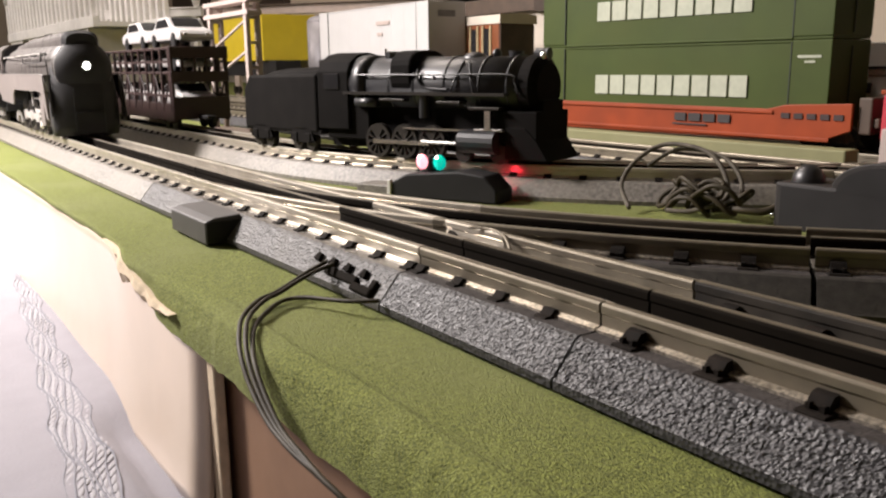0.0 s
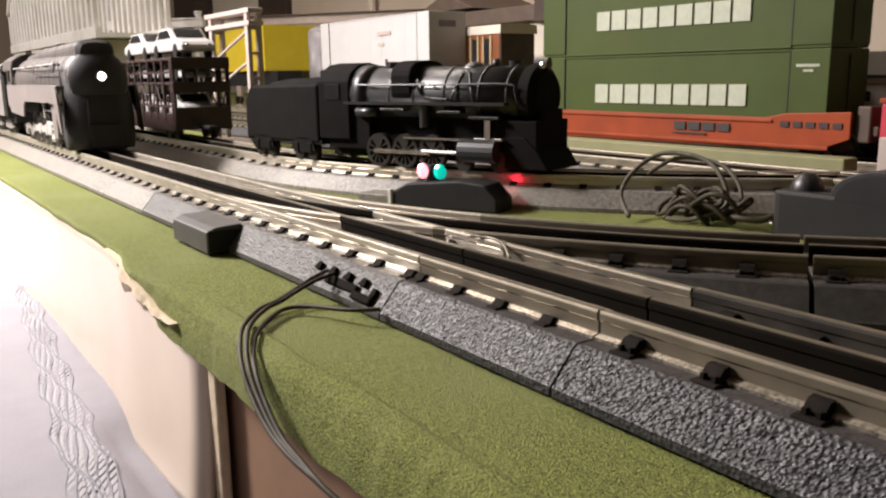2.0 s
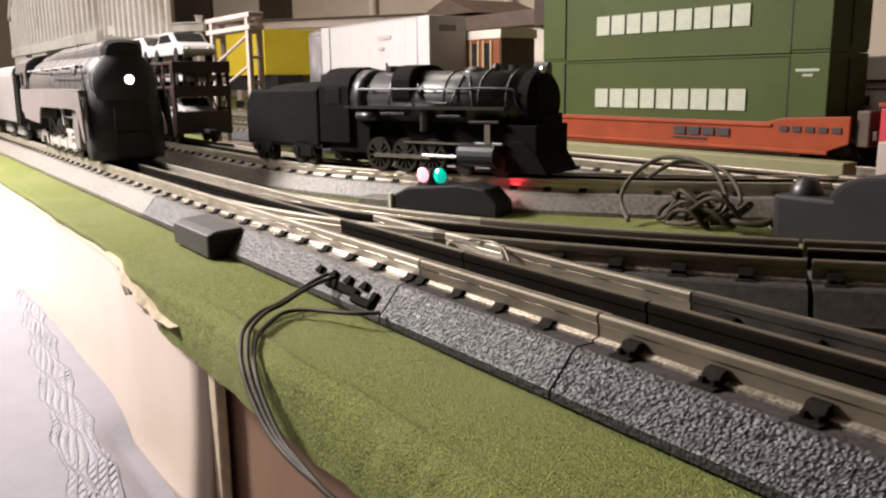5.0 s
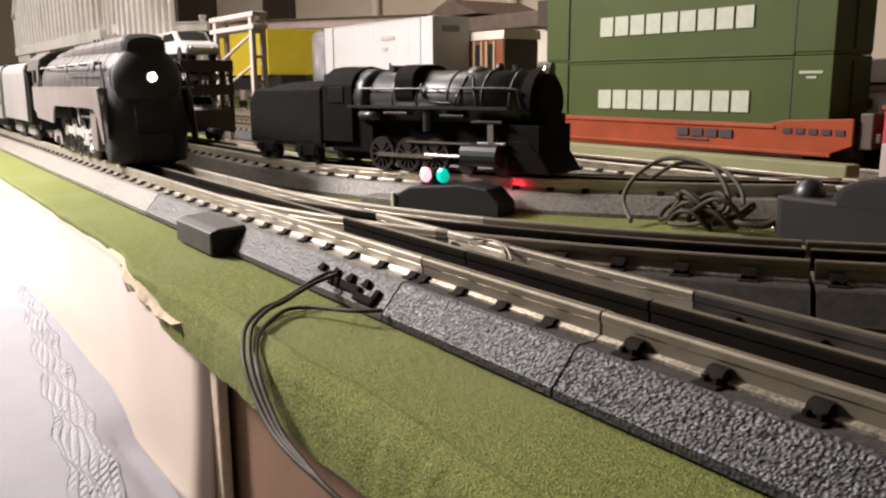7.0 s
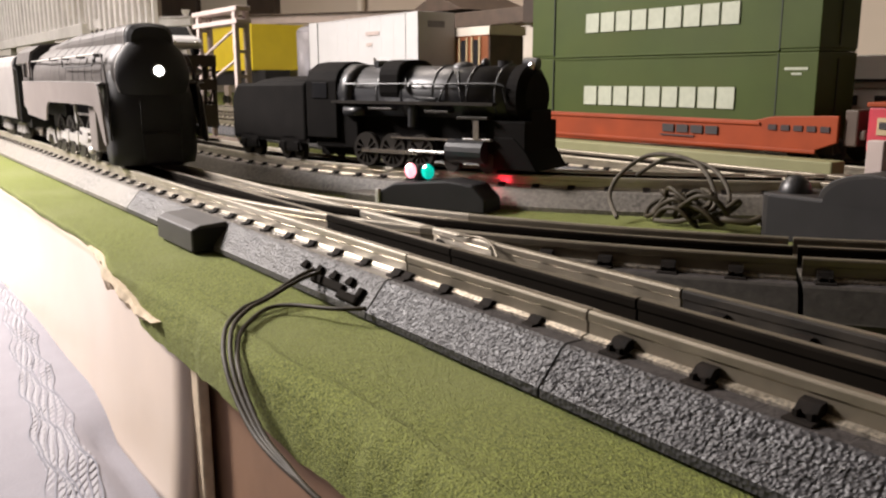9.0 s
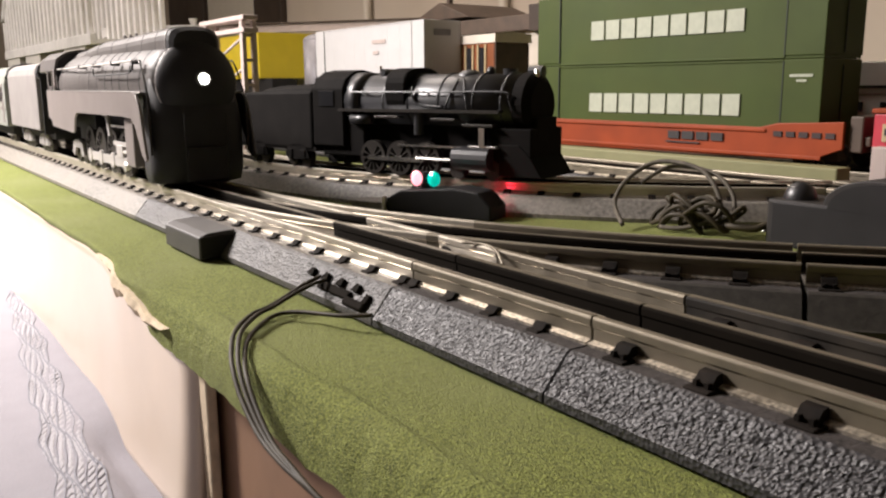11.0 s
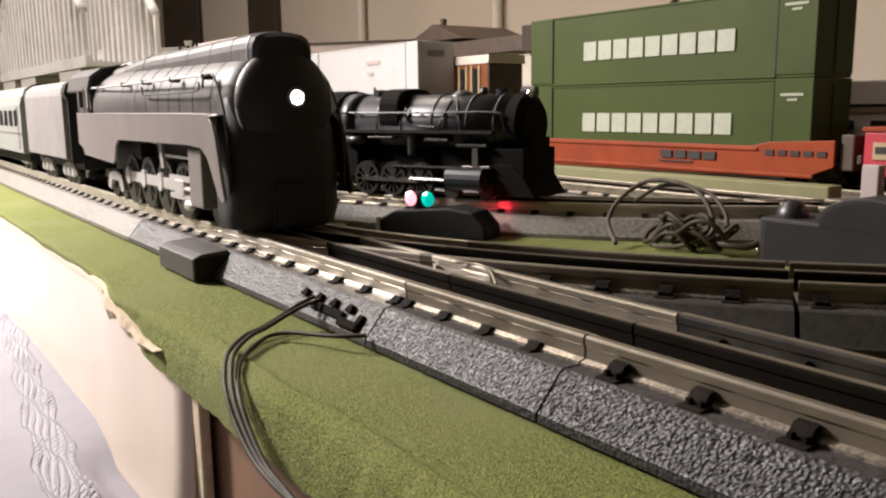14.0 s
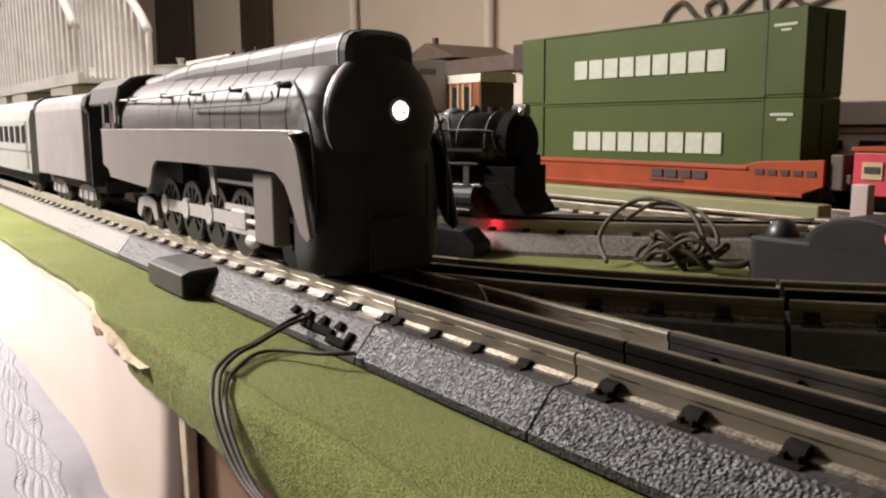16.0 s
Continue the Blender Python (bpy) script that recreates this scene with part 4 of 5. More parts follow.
def old_engine():
    """Small black steam engine and tender on the second track, on its curve."""
    a = 17.5
    th = thing("steam_locomotive", "glossy black small model steam locomotive standing on the curve", "locomotive")
    ar = radians(21.6)
    th.matrix_basis = Matrix.Translation((SW2 + R36 * math.sin(ar), T2 + R36 * (1 - math.cos(ar)), TOP)) @ Matrix.Rotation(radians(20.0), 4, "Z") @ Matrix.Diagonal((0.93, 1, 1.0, 1))
    # local: centred, nose towards +x
    part("boiler", ring_loft([(-0.052, 0.0190, 0.026, 0.0610, 2), (0.030, 0.0186, 0.026, 0.0605, 2), (0.078, 0.0182, 0.026, 0.0600, 2)], 32), OLDLOCO, th, "glossy black boiler", smooth=True)
    part("smokebox_front", ring_loft([(0.078, 0.0188, 0.025, 0.0608, 2), (0.085, 0.0188, 0.025, 0.0608, 2), (0.089, 0.0140, 0.030, 0.056, 2)], 32), TENDERBLACK, th, smooth=False)
    part("headlamp", cyl((0.080, 0, 0.0610), (0.089, 0, 0.0610), 0.0034, seg=14), OLDLOCO, th)
    part("number_lamp", ball((0.0880, -0.006, 0.0600), 0.0018, 0.0018, 0.0024, 10), CHROME, th)
    part("chimney", cyl((0.066, 0, 0.058), (0.066, 0, 0.0630), 0.0042, 0.0046, 16), OLDLOCO, th)
    part("sand_saddle", ring_loft([(-0.0165, 0.0196, 0.036, 0.0640, 3.0), (-0.0155, 0.0200, 0.036, 0.0645, 3.0), (-0.0015, 0.0200, 0.036, 0.0645, 3.0), (-0.0005, 0.0196, 0.036, 0.0640, 3.0)], 28), TENDERBLACK, th, "matt black sand box over the boiler")
    part("sand_dome", ball((0.036, 0, 0.0585), 0.0085, 0.007, 0.0045, 16), OLDLOCO, th, smooth=True)
    part("firebox_top", ring_loft([(-0.052, 0.0205, 0.026, 0.0625, 2.3), (-0.040, 0.0200, 0.026, 0.0618, 2.2)], 28), OLDLOCO, th, smooth=True)
    for x in (-0.02, 0.0, 0.024, 0.050, 0.070):
        part("boiler_band", ring_loft([(x, 0.0191, 0.0258, 0.0613, 2), (x + 0.001, 0.0191, 0.0258, 0.0613, 2)], 32), OLDLOCO, th)
    cab = part("cab", prism([(-0.021, 0.016), (-0.021, 0.052), (-0.018, 0.0580), (-0.010, 0.0625), (0, 0.0640), (0.010, 0.0625), (0.018, 0.0580), (0.021, 0.052), (0.021, 0.016)], -0.080, -0.052, "x", 0.0008), TENDERBLACK, th, "black cab")
    for s in (-1, 1):
        y0, y1 = sorted((s * 0.0208, s * 0.0216))
        part("cab_window", box(-0.074, -0.060, y0, y1, 0.041, 0.051, 0.0004, seg=1), GLASS, cab)
        y0, y1 = sorted((s * 0.013, s * 0.0225))
        part("running_board", box(-0.055, 0.072, y0, y1, 0.0385, 0.0398), OLDLOCO, th)
        part("step_board", box(-0.024, -0.004, min(s * 0.0225, s * 0.015), max(s * 0.0225, s * 0.015), 0.0345, 0.0360, 0.0003), WHEEL, th)
        part("step_board", box(0.022, 0.040, min(s * 0.0225, s * 0.015), max(s * 0.0225, s * 0.015), 0.0335, 0.0350, 0.0003), WHEEL, th)
        part("step_board", box(0.046, 0.068, min(s * 0.0225, s * 0.015), max(s * 0.0225, s * 0.015), 0.0305, 0.0320, 0.0003), WHEEL, th)
        part("ash_pan", box(-0.074, -0.036, min(s * 0.0185, s * 0.011), max(s * 0.0185, s * 0.011), 0.010, 0.0384, 0.001), TENDERBLACK, th)
        part("hand_rail", tube([(-0.045, s * 0.0198, 0.0500), (0.02, s * 0.0198, 0.0500), (0.072, s * 0.0198, 0.0500), (0.077, s * 0.0195, 0.0460), (0.079, s * 0.0195, 0.0400)], 0.0006, 6), OLDLOCO, th)
        part("cylinder", cyl((0.040, s * 0.020, 0.0125), (0.066, s * 0.020, 0.0125), 0.0068, seg=16), OLDLOCO, th)
        part("piston_rod", cyl((0.010, s * 0.0215, 0.0110), (0.042, s * 0.0215, 0.0110), 0.0012, seg=8), CHROME, th)
        part("steps", box(0.050, 0.070, min(s * 0.022, s * 0.0175), max(s * 0.022, s * 0.0175), 0.0185, 0.0200, 0.0004), CHROME, th)
        part("main_rod", box(-0.030, 0.016, min(s * 0.0210, s * 0.0222), max(s * 0.0210, s * 0.0222), 0.0088, 0.0112), CHROME, th)
        for x in (-0.027, -0.005, 0.017):
            part("wheel", spoked_wheel(0.0104), WHEEL, th, "spoked driving wheel", at=Matrix.Translation((x, s * 0.0168, 0.0104)))
        for x in (0.040, 0.066):
            part("small_wheel", wheel_bm(0.006), WHEEL, th, at=Matrix.Translation((x, s * 0.0168, 0.006)))
    part("frame", box(-0.075, 0.080, -0.0125, 0.0125, 0.005, 0.0384), TENDERBLACK, th)
    part("front_deck", box(0.064, 0.092, -0.0185, 0.0185, 0.012, 0.0300, 0.0008), TENDERBLACK, th)
    part("smokebox_bracket", box(0.078, 0.092, -0.012, 0.012, 0.028, 0.036, 0.0008), TENDERBLACK, th)
    part("pilot", prism([(0.070, 0.003), (0.100, 0.003), (0.092, 0.014), (0.084, 0.021), (0.070, 0.021)], -0.019, 0.019, "y", 0.0006), TENDERBLACK, th, "black pilot")
    old_engine_details(th)
    # tender
    ar = radians(6.6)
    te = thing("locomotive_tender", "black model tender coupled behind the small locomotive", "tender")
    te.matrix_basis = Matrix.Translation((SW2 + R36 * math.sin(ar), T2 + R36 * (1 - math.cos(ar)), TOP)) @ Matrix.Rotation(radians(8), 4, "Z") @ Matrix.Diagonal((0.86, 1, 1, 1))
    part("tank", prism([(-0.056, 0.012), (-0.056, 0.040), (-0.046, 0.0500), (0.052, 0.0510), (0.052, 0.012)], -0.021, 0.021, "y", 0.002), TENDERBLACK, te, "black tender tank")
    part("coal", ring_loft([(-0.034, 0.012, 0.045, 0.0525, 2.5), (-0.01, 0.016, 0.045, 0.0545, 2.5), (0.045, 0.016, 0.045, 0.0555, 2.5)], 18), TENDERBLACK, te)
    part("deck", box(-0.055, 0.055, -0.020, 0.020, 0.0115, 0.0142), TENDERBLACK, te)
    bogie(te, -0.030, mat=TENDERBLACK, base=0.018, r=0.007)
    bogie(te, 0.030, mat=TENDERBLACK, base=0.018, r=0.007)


def auto_rack():
    t = thing("auto_rack_car", "dark red open auto carrier with toy cars on its decks", "freight car", Matrix.Translation((-1.005, T2, TOP)))
    L = 0.245
    part("deck", box(0, L, -0.026, 0.026, 0.012, 0.0175, 0.0008), RACK, t)
    part("upper_deck", box(0.002, L - 0.002, -0.026, 0.026, 0.0500, 0.0525, 0.0006), RACK, t)
    part("roof_deck", box(0.002, L - 0.002, -0.026, 0.026, 0.0715, 0.0740, 0.0006), RACK, t)
    for i in range(11):
        x = 0.004 + i * (L - 0.011) / 10
        for s in (-1, 1):
            y0, y1 = sorted((s * 0.0245, s * 0.0268))
            part("post", box(x, x + 0.0032, y0, y1, 0.0175, 0.0735, 0.0003, seg=1), RACK, t)
    for s in (-1, 1):
        y0, y1 = sorted((s * 0.0250, s * 0.0266))
        for z in (0.030, 0.060):
            part("side_rail", box(0.002, L - 0.002, y0, y1, z, z + 0.0022), RACK, t)
    for s in (-1, 1):
        y0, y1 = sorted((s * 0.0240, s * 0.0262))
        part("side_sill", box(0.001, L - 0.001, y0, y1, 0.0085, 0.0245, 0.0005, seg=1), RACK, t, "deep dark side sill")
    part("end_beam", box(L - 0.0045, L + 0.0005, -0.0268, 0.0268, 0.0640, 0.0745, 0.0005, seg=1), RACK, t, "deep dark end beam")
    part("end_beam", box(L - 0.0045, L + 0.0005, -0.0268, 0.0268, 0.0430, 0.0528, 0.0005, seg=1), RACK, t)
    part("end_gate", box(L - 0.0030, L + 0.0005, -0.0262, 0.0262, 0.0100, 0.0300, 0.0005, seg=1), RACK, t, "low dark end gate")
    for y in (-0.0262, -0.0165, -0.0055, 0.0055, 0.0165, 0.0238):
        part("end_post", box(L - 0.0035, L, y, y + 0.0024, 0.0520, 0.0645, 0.0003, seg=1), RACK, t)
    for y in (-0.0262, 0.0238):
        part("end_post", box(L - 0.0035, L, y, y + 0.0024, 0.0300, 0.0435, 0.0003, seg=1), RACK, t)
    for s in (-1, 1):
        for i in range(10):
            x = 0.006 + i * (L - 0.011) / 10
            a, b = ((x, s * 0.0258, 0.0175), (x + 0.0225, s * 0.0258, 0.0500))
            part("cross_brace", cyl(a if i % 2 else (a[0], a[1], b[2]), b if i % 2 else (b[0], b[1], a[2]), 0.0008, seg=6), RACK, t)
    part("coupler", box(L, L + 0.022, -0.004, 0.004, 0.0105, 0.0140, 0.0008, seg=1), BOXDARK, t)
    bogie(t, 0.035, mat=RACK)
    bogie(t, L - 0.035, mat=RACK)


def toy_car(x, y, z, yaw=0, k=1.0, h=1.0):
    t = thing("toy_car", "silver grey toy saloon car on the carrier deck", "toy car", pose(x, y, z, 0, 0, yaw), group="toy cars on the carrier")
    prof = [(-0.042, 0.006), (-0.042, 0.014), (-0.034, 0.0165), (-0.026, 0.0175), (-0.015, 0.0260), (0.012, 0.0265), (0.022, 0.0180), (0.038, 0.0150), (0.042, 0.011), (0.042, 0.006)]
    prof = [(u * k, v * h) for u, v in prof]
    part("body", prism(prof, -0.016, 0.016, "y", 0.0015), TOYCAR, t)
    for s in (-1, 1):
        y0, y1 = sorted((s * 0.0150, s * 0.0163))
        part("window", prism([(u * k, v * h) for u, v in ((-0.019, 0.0178), (-0.013, 0.0245), (0.010, 0.0250), (0.017, 0.0180))], y0, y1, "y"), GLASS, t)
        for xx in (-0.026 * k, 0.026 * k):
            part("wheel_arch", cyl((xx, s * 0.0150, 0.0062), (xx, s * 0.0161, 0.0062), 0.0068, seg=14), SEAM, t)
            part("wheel", cyl((xx, s * 0.012, 0.0055), (xx, s * 0.0168, 0.0055), 0.0055, seg=14), BOXDARK, t)
    for xx, w in ((0.0415 * k, 0.010), (-0.0415 * k, 0.011)):
        part("bumper_bar", box(xx - 0.0012, xx + 0.0012, -0.0155, 0.0155, 0.0060, 0.0088, 0.0008, seg=1), TRUCK, t)
        for s in (-1, 1):
            part("lamp_glass", ball((xx, s * w, 0.0112 * h), 0.0010, 0.0022, 0.0013, 8), CHROME, t)
    part("windscreen", prism([(0.0128 * k, 0.0256 * h), (0.0215 * k, 0.0184 * h), (0.0222 * k, 0.0190 * h), (0.0136 * k, 0.0262 * h)], -0.0125, 0.0125, "y"), GLASS, t)
    return t

# ---------------------------------------------------------------- table-top things
def accessory_box():
    t = thing("roadbed_box", "dark grey plastic box clipped to the roadbed slope", "box")
    out = [(-0.0, 0.0), (-0.0, 0.0096), (0.004, 0.0112), (0.016, 0.0120), (0.016, 0.0)]
    bm = prism([(0.1160 + u, v) for u, v in out], -0.388, -0.342, "x", 0.0006)
    part("case", bm, BOXGREY, t)
    part("end_plate", box(-0.3418, -0.3412, 0.1165, 0.1315, 0.0006, 0.0098, 0.0002, seg=1), BOXDARK, t)


def terminal_block():
    t = thing("wire_terminals", "black plug with wires pushed into the roadbed slope", "connector")
    slope = Matrix.Translation((-0.243, 0.1285, 0.0062)) @ Matrix.Rotation(radians(50), 4, "X") @ Matrix.Diagonal((1, 0.9, 0.65, 1))
    part("plug", box(-0.010, 0.011, -0.0034, 0.0000, -0.001, 0.0022, 0.0005, seg=1), RAILBLACK, t, at=slope)
    for i in range(4):
        x = -0.021 + i * 0.0105
        part("terminal", prism([(x, 0.0004), (x + 0.0016, 0.0036), (x + 0.0034, 0.0034), (x + 0.0040, 0.0004)], -0.001, 0.0024, "z"), RAILBLACK, t, at=slope)
    part("plug_end", box(0.010, 0.0225, -0.0054, -0.0022, -0.001, 0.0028, 0.0006, seg=1), RAILBLACK, t, at=slope)
    part("plug_tail", box(0.0195, 0.0225, -0.0024, 0.0012, -0.001, 0.0022, 0.0004, seg=1), RAILBLACK, t, at=slope)


def edge_wires():
    for dx, dy, dz in ((0.0, 0.0, 0.0), (0.0032, 0.0006, 0.0006), (0.0066, 0.0010, -0.0010)):
        t = thing("wire", "thin dark wire arching over the table edge", "wire", group="wires over the edge")
        pts = [(-0.2230 + dx * 1.6, 0.1240, 0.0040), (-0.2250 + dx * 1.4, 0.1150, 0.0056 + dz), (-0.2320 + dx, 0.1065, 0.0060 + dz), (-0.2335 + dx, 0.1000, 0.0060 + dz), (-0.2270 + dx, 0.0915 + dy, 0.0062 + dz),
               (-0.2150 + dx, 0.0820 + dy, 0.0060 + dz), (-0.2060 + dx, 0.0772 + dy, 0.0036 + dz), (-0.1980 + dx, 0.0745 + dy, 0.0004), (-0.1890 + dx, 0.0730 + dy, -0.0042), (-0.1770 + dx * 0.8, 0.0722 + dy, -0.0090),
               (-0.1650 + dx * 0.6, 0.0722 + dy, -0.0112), (-0.1550 + dx * 0.4, 0.0738, -0.0135), (-0.1480 + dx * 0.3, 0.0765, -0.0175), (-0.142, 0.0790 + dy, -0.026), (-0.138, 0.0800 + dy, -0.045), (-0.135, 0.0800 + dy, -0.09)]
        if dx < 0.005:      # these two run up to the first terminals
            pts[:3] = [(-0.2525 + dx * 1.5, 0.1272, 0.0082), (-0.2465 + dx, 0.1180, 0.0078), (-0.2400 + dx, 0.1085, 0.0066 + dz)]
        low = [(x * k, y * k, 0.072 + (z - 0.072) * k) for (x, y, z), k in zip(pts, (1.0, 1.02, 1.045, 1.060, 1.068, 1.072, 1.066, 1.062, 1.060, 1.055, 1.048, 1.036, 1.018, 1.0, 1.0, 1.0))]
        part("strand", tube(low, 0.00072, 8, 8), WIRE, t, smooth=True)


def switch_machine():
    t = thing("switch_machine", "black switch motor housing with red and green lit lantern", "switch machine", Matrix.Translation((-0.380, 0.2645, 0)) @ Matrix.Rotation(radians(23.6), 4, "Z"))
    out = [(-0.034, 0.0), (-0.034, 0.0085), (-0.024, 0.0135), (0.010, 0.0165), (0.026, 0.0150), (0.034, 0.0075), (0.034, 0.0)]
    part("housing", prism(out, -0.002, 0.017, "y", 0.001), BOXDARK, t, "black sloped motor housing")
    part("base_plate", box(-0.060, -0.0368, -0.001, 0.016, 0.0, 0.0058, 0.0008), LITDUSTBED, t)
    part("pale_tab", box(-0.0365, -0.0343, -0.003, 0.000, 0.001, 0.0095, 0.0003, seg=1), STONE, t)
    part("lantern_base", cyl((-0.012, 0.008, 0.013), (-0.012, 0.008, 0.017), 0.004, seg=14), BOXDARK, t)
    lantern = part("lantern_body", cyl((-0.012, 0.008, 0.0165), (-0.012, 0.008, 0.0238), 0.0034, 0.0030, 14), BOXDARK, t)
    part("red_lens", ball((-0.0170, 0.0045, 0.0202), 0.0040, 0.0024, 0.0044, 8), REDLENS, lantern, "glowing red lens")
    # Hidden glowing ball, added to throw red light on the roadbed.
    part("rear_bulb", ball((0.024, 0.0195, 0.0128), 0.0013, 0.0013, 0.0013, 10), REDGLOW, t, "tiny added red glow source")
    part("green_lens", ball((-0.0055, 0.0045, 0.0202), 0.0044, 0.0024, 0.0044, 8), GREENLENS, lantern, "glowing green lens")


def bumper():
    t = thing("lighted_bumper", "dark grey track bumper with a black lamp dome", "bumper", Matrix.Translation((-0.2255, 0.340, 0)))
    part("case", box(0.0, 0.075, 0.0, 0.030, 0.0, 0.0205, 0.0012), BUMPER, t)
    # Dark sheet on the bumper front: that side's shade put into the colour.
    part("front_plate", box(0.004, 0.075, -0.0022, -0.0002, 0.0, 0.0196, 0.0005), BOXDARK, t)
    part("lamp_dome", ball((0.010, 0.010, 0.0205), 0.0072, 0.0072, 0.0080, 18), OLDLOCO, t, "glossy black lamp dome", smooth=True)
    arch = [(0.026 + 0.023 * (1 - math.cos(radians(a))), 0.0200 + 0.0125 * math.sin(radians(a))) for a in range(0, 181, 12)]
    part("arch", prism(arch, 0.001, 0.028, "y", 0.0006), BUMPER, t, "rounded grey hood")
    part("arch_face", prism([(0.030 + 0.021 * (1 - math.cos(radians(a))), 0.0190 + 0.0120 * math.sin(radians(a))) for a in range(0, 181, 12)], -0.0022, 0.0008, "y"), BOXDARK, t)
    part("post", box(0.033, 0.0405, 0.024, 0.030, 0.0, 0.0445, 0.0005), GANTRY, t, "pale upright post")
    part("red_lamp", ball((0.066, -0.002, 0.026), 0.004, 0.003, 0.004, 14), REDLAMP, t, "glowing red lamp", smooth=True)
    part("screw", ball((-0.002, 0.004, 0.004), 0.0022, 0.0022, 0.0022, 10), CHROME, t, smooth=True)


def cable_coil():
    t = thing("cable_coil", "loose loops of dark cable lying on the mat", "cable")
    rnd = random.Random(4)
    for k in range(8):
        cx, cy = -0.262 + rnd.uniform(-0.012, 0.012), 0.338 + rnd.uniform(-0.006, 0.006)
        r = rnd.uniform(0.009, 0.017)
        tilt = rnd.uniform(0, 6.28)
        pts = [(cx + r * math.cos(a + tilt), cy + r * 0.45 * math.sin(a + tilt), 0.005 + 0.0045 * math.sin(a * 2 + k) + 0.009 * (k / 7)) for a in [i * 0.7 for i in range(10)]]
        part("dark_loop", tube(pts, 0.0012, 8, 4), WIRE, t, "tangled black cable", smooth=True)
    big = [(-0.287, 0.312, 0.003), (-0.302, 0.322, 0.012), (-0.303, 0.332, 0.023), (-0.295, 0.342, 0.0315), (-0.280, 0.345, 0.0325), (-0.265, 0.345, 0.029), (-0.254, 0.342, 0.020), (-0.250, 0.338, 0.010), (-0.262, 0.330, 0.003), (-0.275, 0.326, 0.002)]
    part("big_loop", tube(big, 0.0012, 8, 8), WIREGREY, t, "grey cable loop", smooth=True)
    part("second_loop", tube([(x + 0.006, y + 0.004, z * 0.93) for x, y, z in big[2:8]], 0.0011, 8, 8), WIREGREY, t, smooth=True)
    part("lead", tube([(-0.255, 0.338, 0.004), (-0.240, 0.335, 0.006), (-0.230, 0.338, 0.006), (-0.226, 0.342, 0.008)], 0.0018, 8, 6), WIRE, t, smooth=True)


def platform_strip():
    t = thing("platform_strip", "pale green painted strip between two tracks", "platform")
    part("strip", box(-0.62, -0.2660, 0.4672, 0.4820, 0.0, 0.0230, 0.0010), PALEGREEN, t)


# ---------------------------------------------------------------- behind
def freight_row():
    # flat car that carries the white container
    t = thing("flat_car", "dark flat car carrying a white container", "freight car", Matrix.Translation((-1.21, T5, TOP)))
    part("deck", box(0, 0.42, -0.026, 0.026, 0.040, 0.066, 0.001), BOXDARK, t)
    part("centre_sill", box(0.04, 0.38, -0.012, 0.012, 0.012, 0.040), BOXDARK, t)
    bogie(t, 0.05, mat=BOXDARK)
    bogie(t, 0.37, mat=BOXDARK)
    c = container(None, -1.194, 0.603, 0.0842, 0.297, 0.056, 0.0690, WHITECAR, "container", "white model container on a flat car", False)
    part("print_bar", box(0.170, 0.205, -0.0013, -0.0007, 0.044, 0.049), GANTRY, c)
    part("print_bar", box(0.172, 0.186, -0.0013, -0.0007, 0.030, 0.034), GANTRY, c)
    part("print_bar", box(0.2978, 0.2986, 0.014, 0.040, 0.050, 0.058), TANK, c)
    container(None, -1.83, 0.655, 0.087, 0.292, 0.112, 0.086, YELLOW, "container", "yellow model container on a flat car", False)
    f = thing("flat_car", "dark flat car carrying a yellow container", "freight car", Matrix.Translation((-1.86, 0.688, TOP)))
    part("deck", box(0, 0.36, -0.026, 0.026, 0.040, 0.069, 0.001), BOXDARK, f)
    bogie(f, 0.05, mat=BOXDARK)
    bogie(f, 0.31, mat=BOXDARK)
    k = thing("storage_tank", "grey upright metal tank behind the containers", "tank")
    part("shell", cyl((-1.36, 0.69, 0.0), (-1.36, 0.69, 0.150), 0.026, seg=24), TANK, k, smooth=True)
    part("cap", ball((-1.36, 0.69, 0.150), 0.026, 0.026, 0.012, 20), TANK, k, smooth=True)
    # caboose
    c = thing("caboose", "orange-brown wooden caboose with a brown roof", "freight car", Matrix.Translation((-0.9455, 0.690, TOP)))
    part("body", box(0, 0.115, -0.028, 0.028, 0.024, 0.1055, 0.0008), CABOOSE, c)
    part("end_wall", box(0.1152, 0.1170, -0.027, 0.027, 0.026, 0.1045), BROWN, c)
    part("roof", prism([(-0.030, 0.1055), (-0.029, 0.1160), (0.0, 0.1185), (0.029, 0.1160), (0.030, 0.1055)], -0.005, 0.119, "x"), TRIM, c)
    for i in range(4):
        xx = 0.008 + 0.026 * i
        part("window", box(xx, xx + 0.011, -0.0292, -0.0278, 0.066, 0.100, 0.0004, seg=1), GLASS, c)
        part("window_post", box(xx - 0.004, xx - 0.0005, -0.0298, -0.0278, 0.064, 0.1035), CREAM, c)
        part("window_post", box(xx + 0.0115, xx + 0.015, -0.0298, -0.0278, 0.064, 0.1035), CREAM, c)
    part("sill_band", box(0.0, 0.115, -0.0300, -0.0278, 0.050, 0.062), CREAM, c)
    part("underframe", box(-0.01, 0.125, -0.022, 0.022, 0.014, 0.024), BROWN, c)
    bogie(c, 0.022, mat=BROWN)
    bogie(c, 0.093, mat=BROWN)
    # station building with a long brown roof
    h = thing("station_house", "pale toy house with a long brown roof", "building", Matrix.Translation((-1.40, 0.81, 0)))
    wall = part("wall", box(0, 0.49, 0, 0.16, 0.0, 0.150, 0.001), TRIM, h)
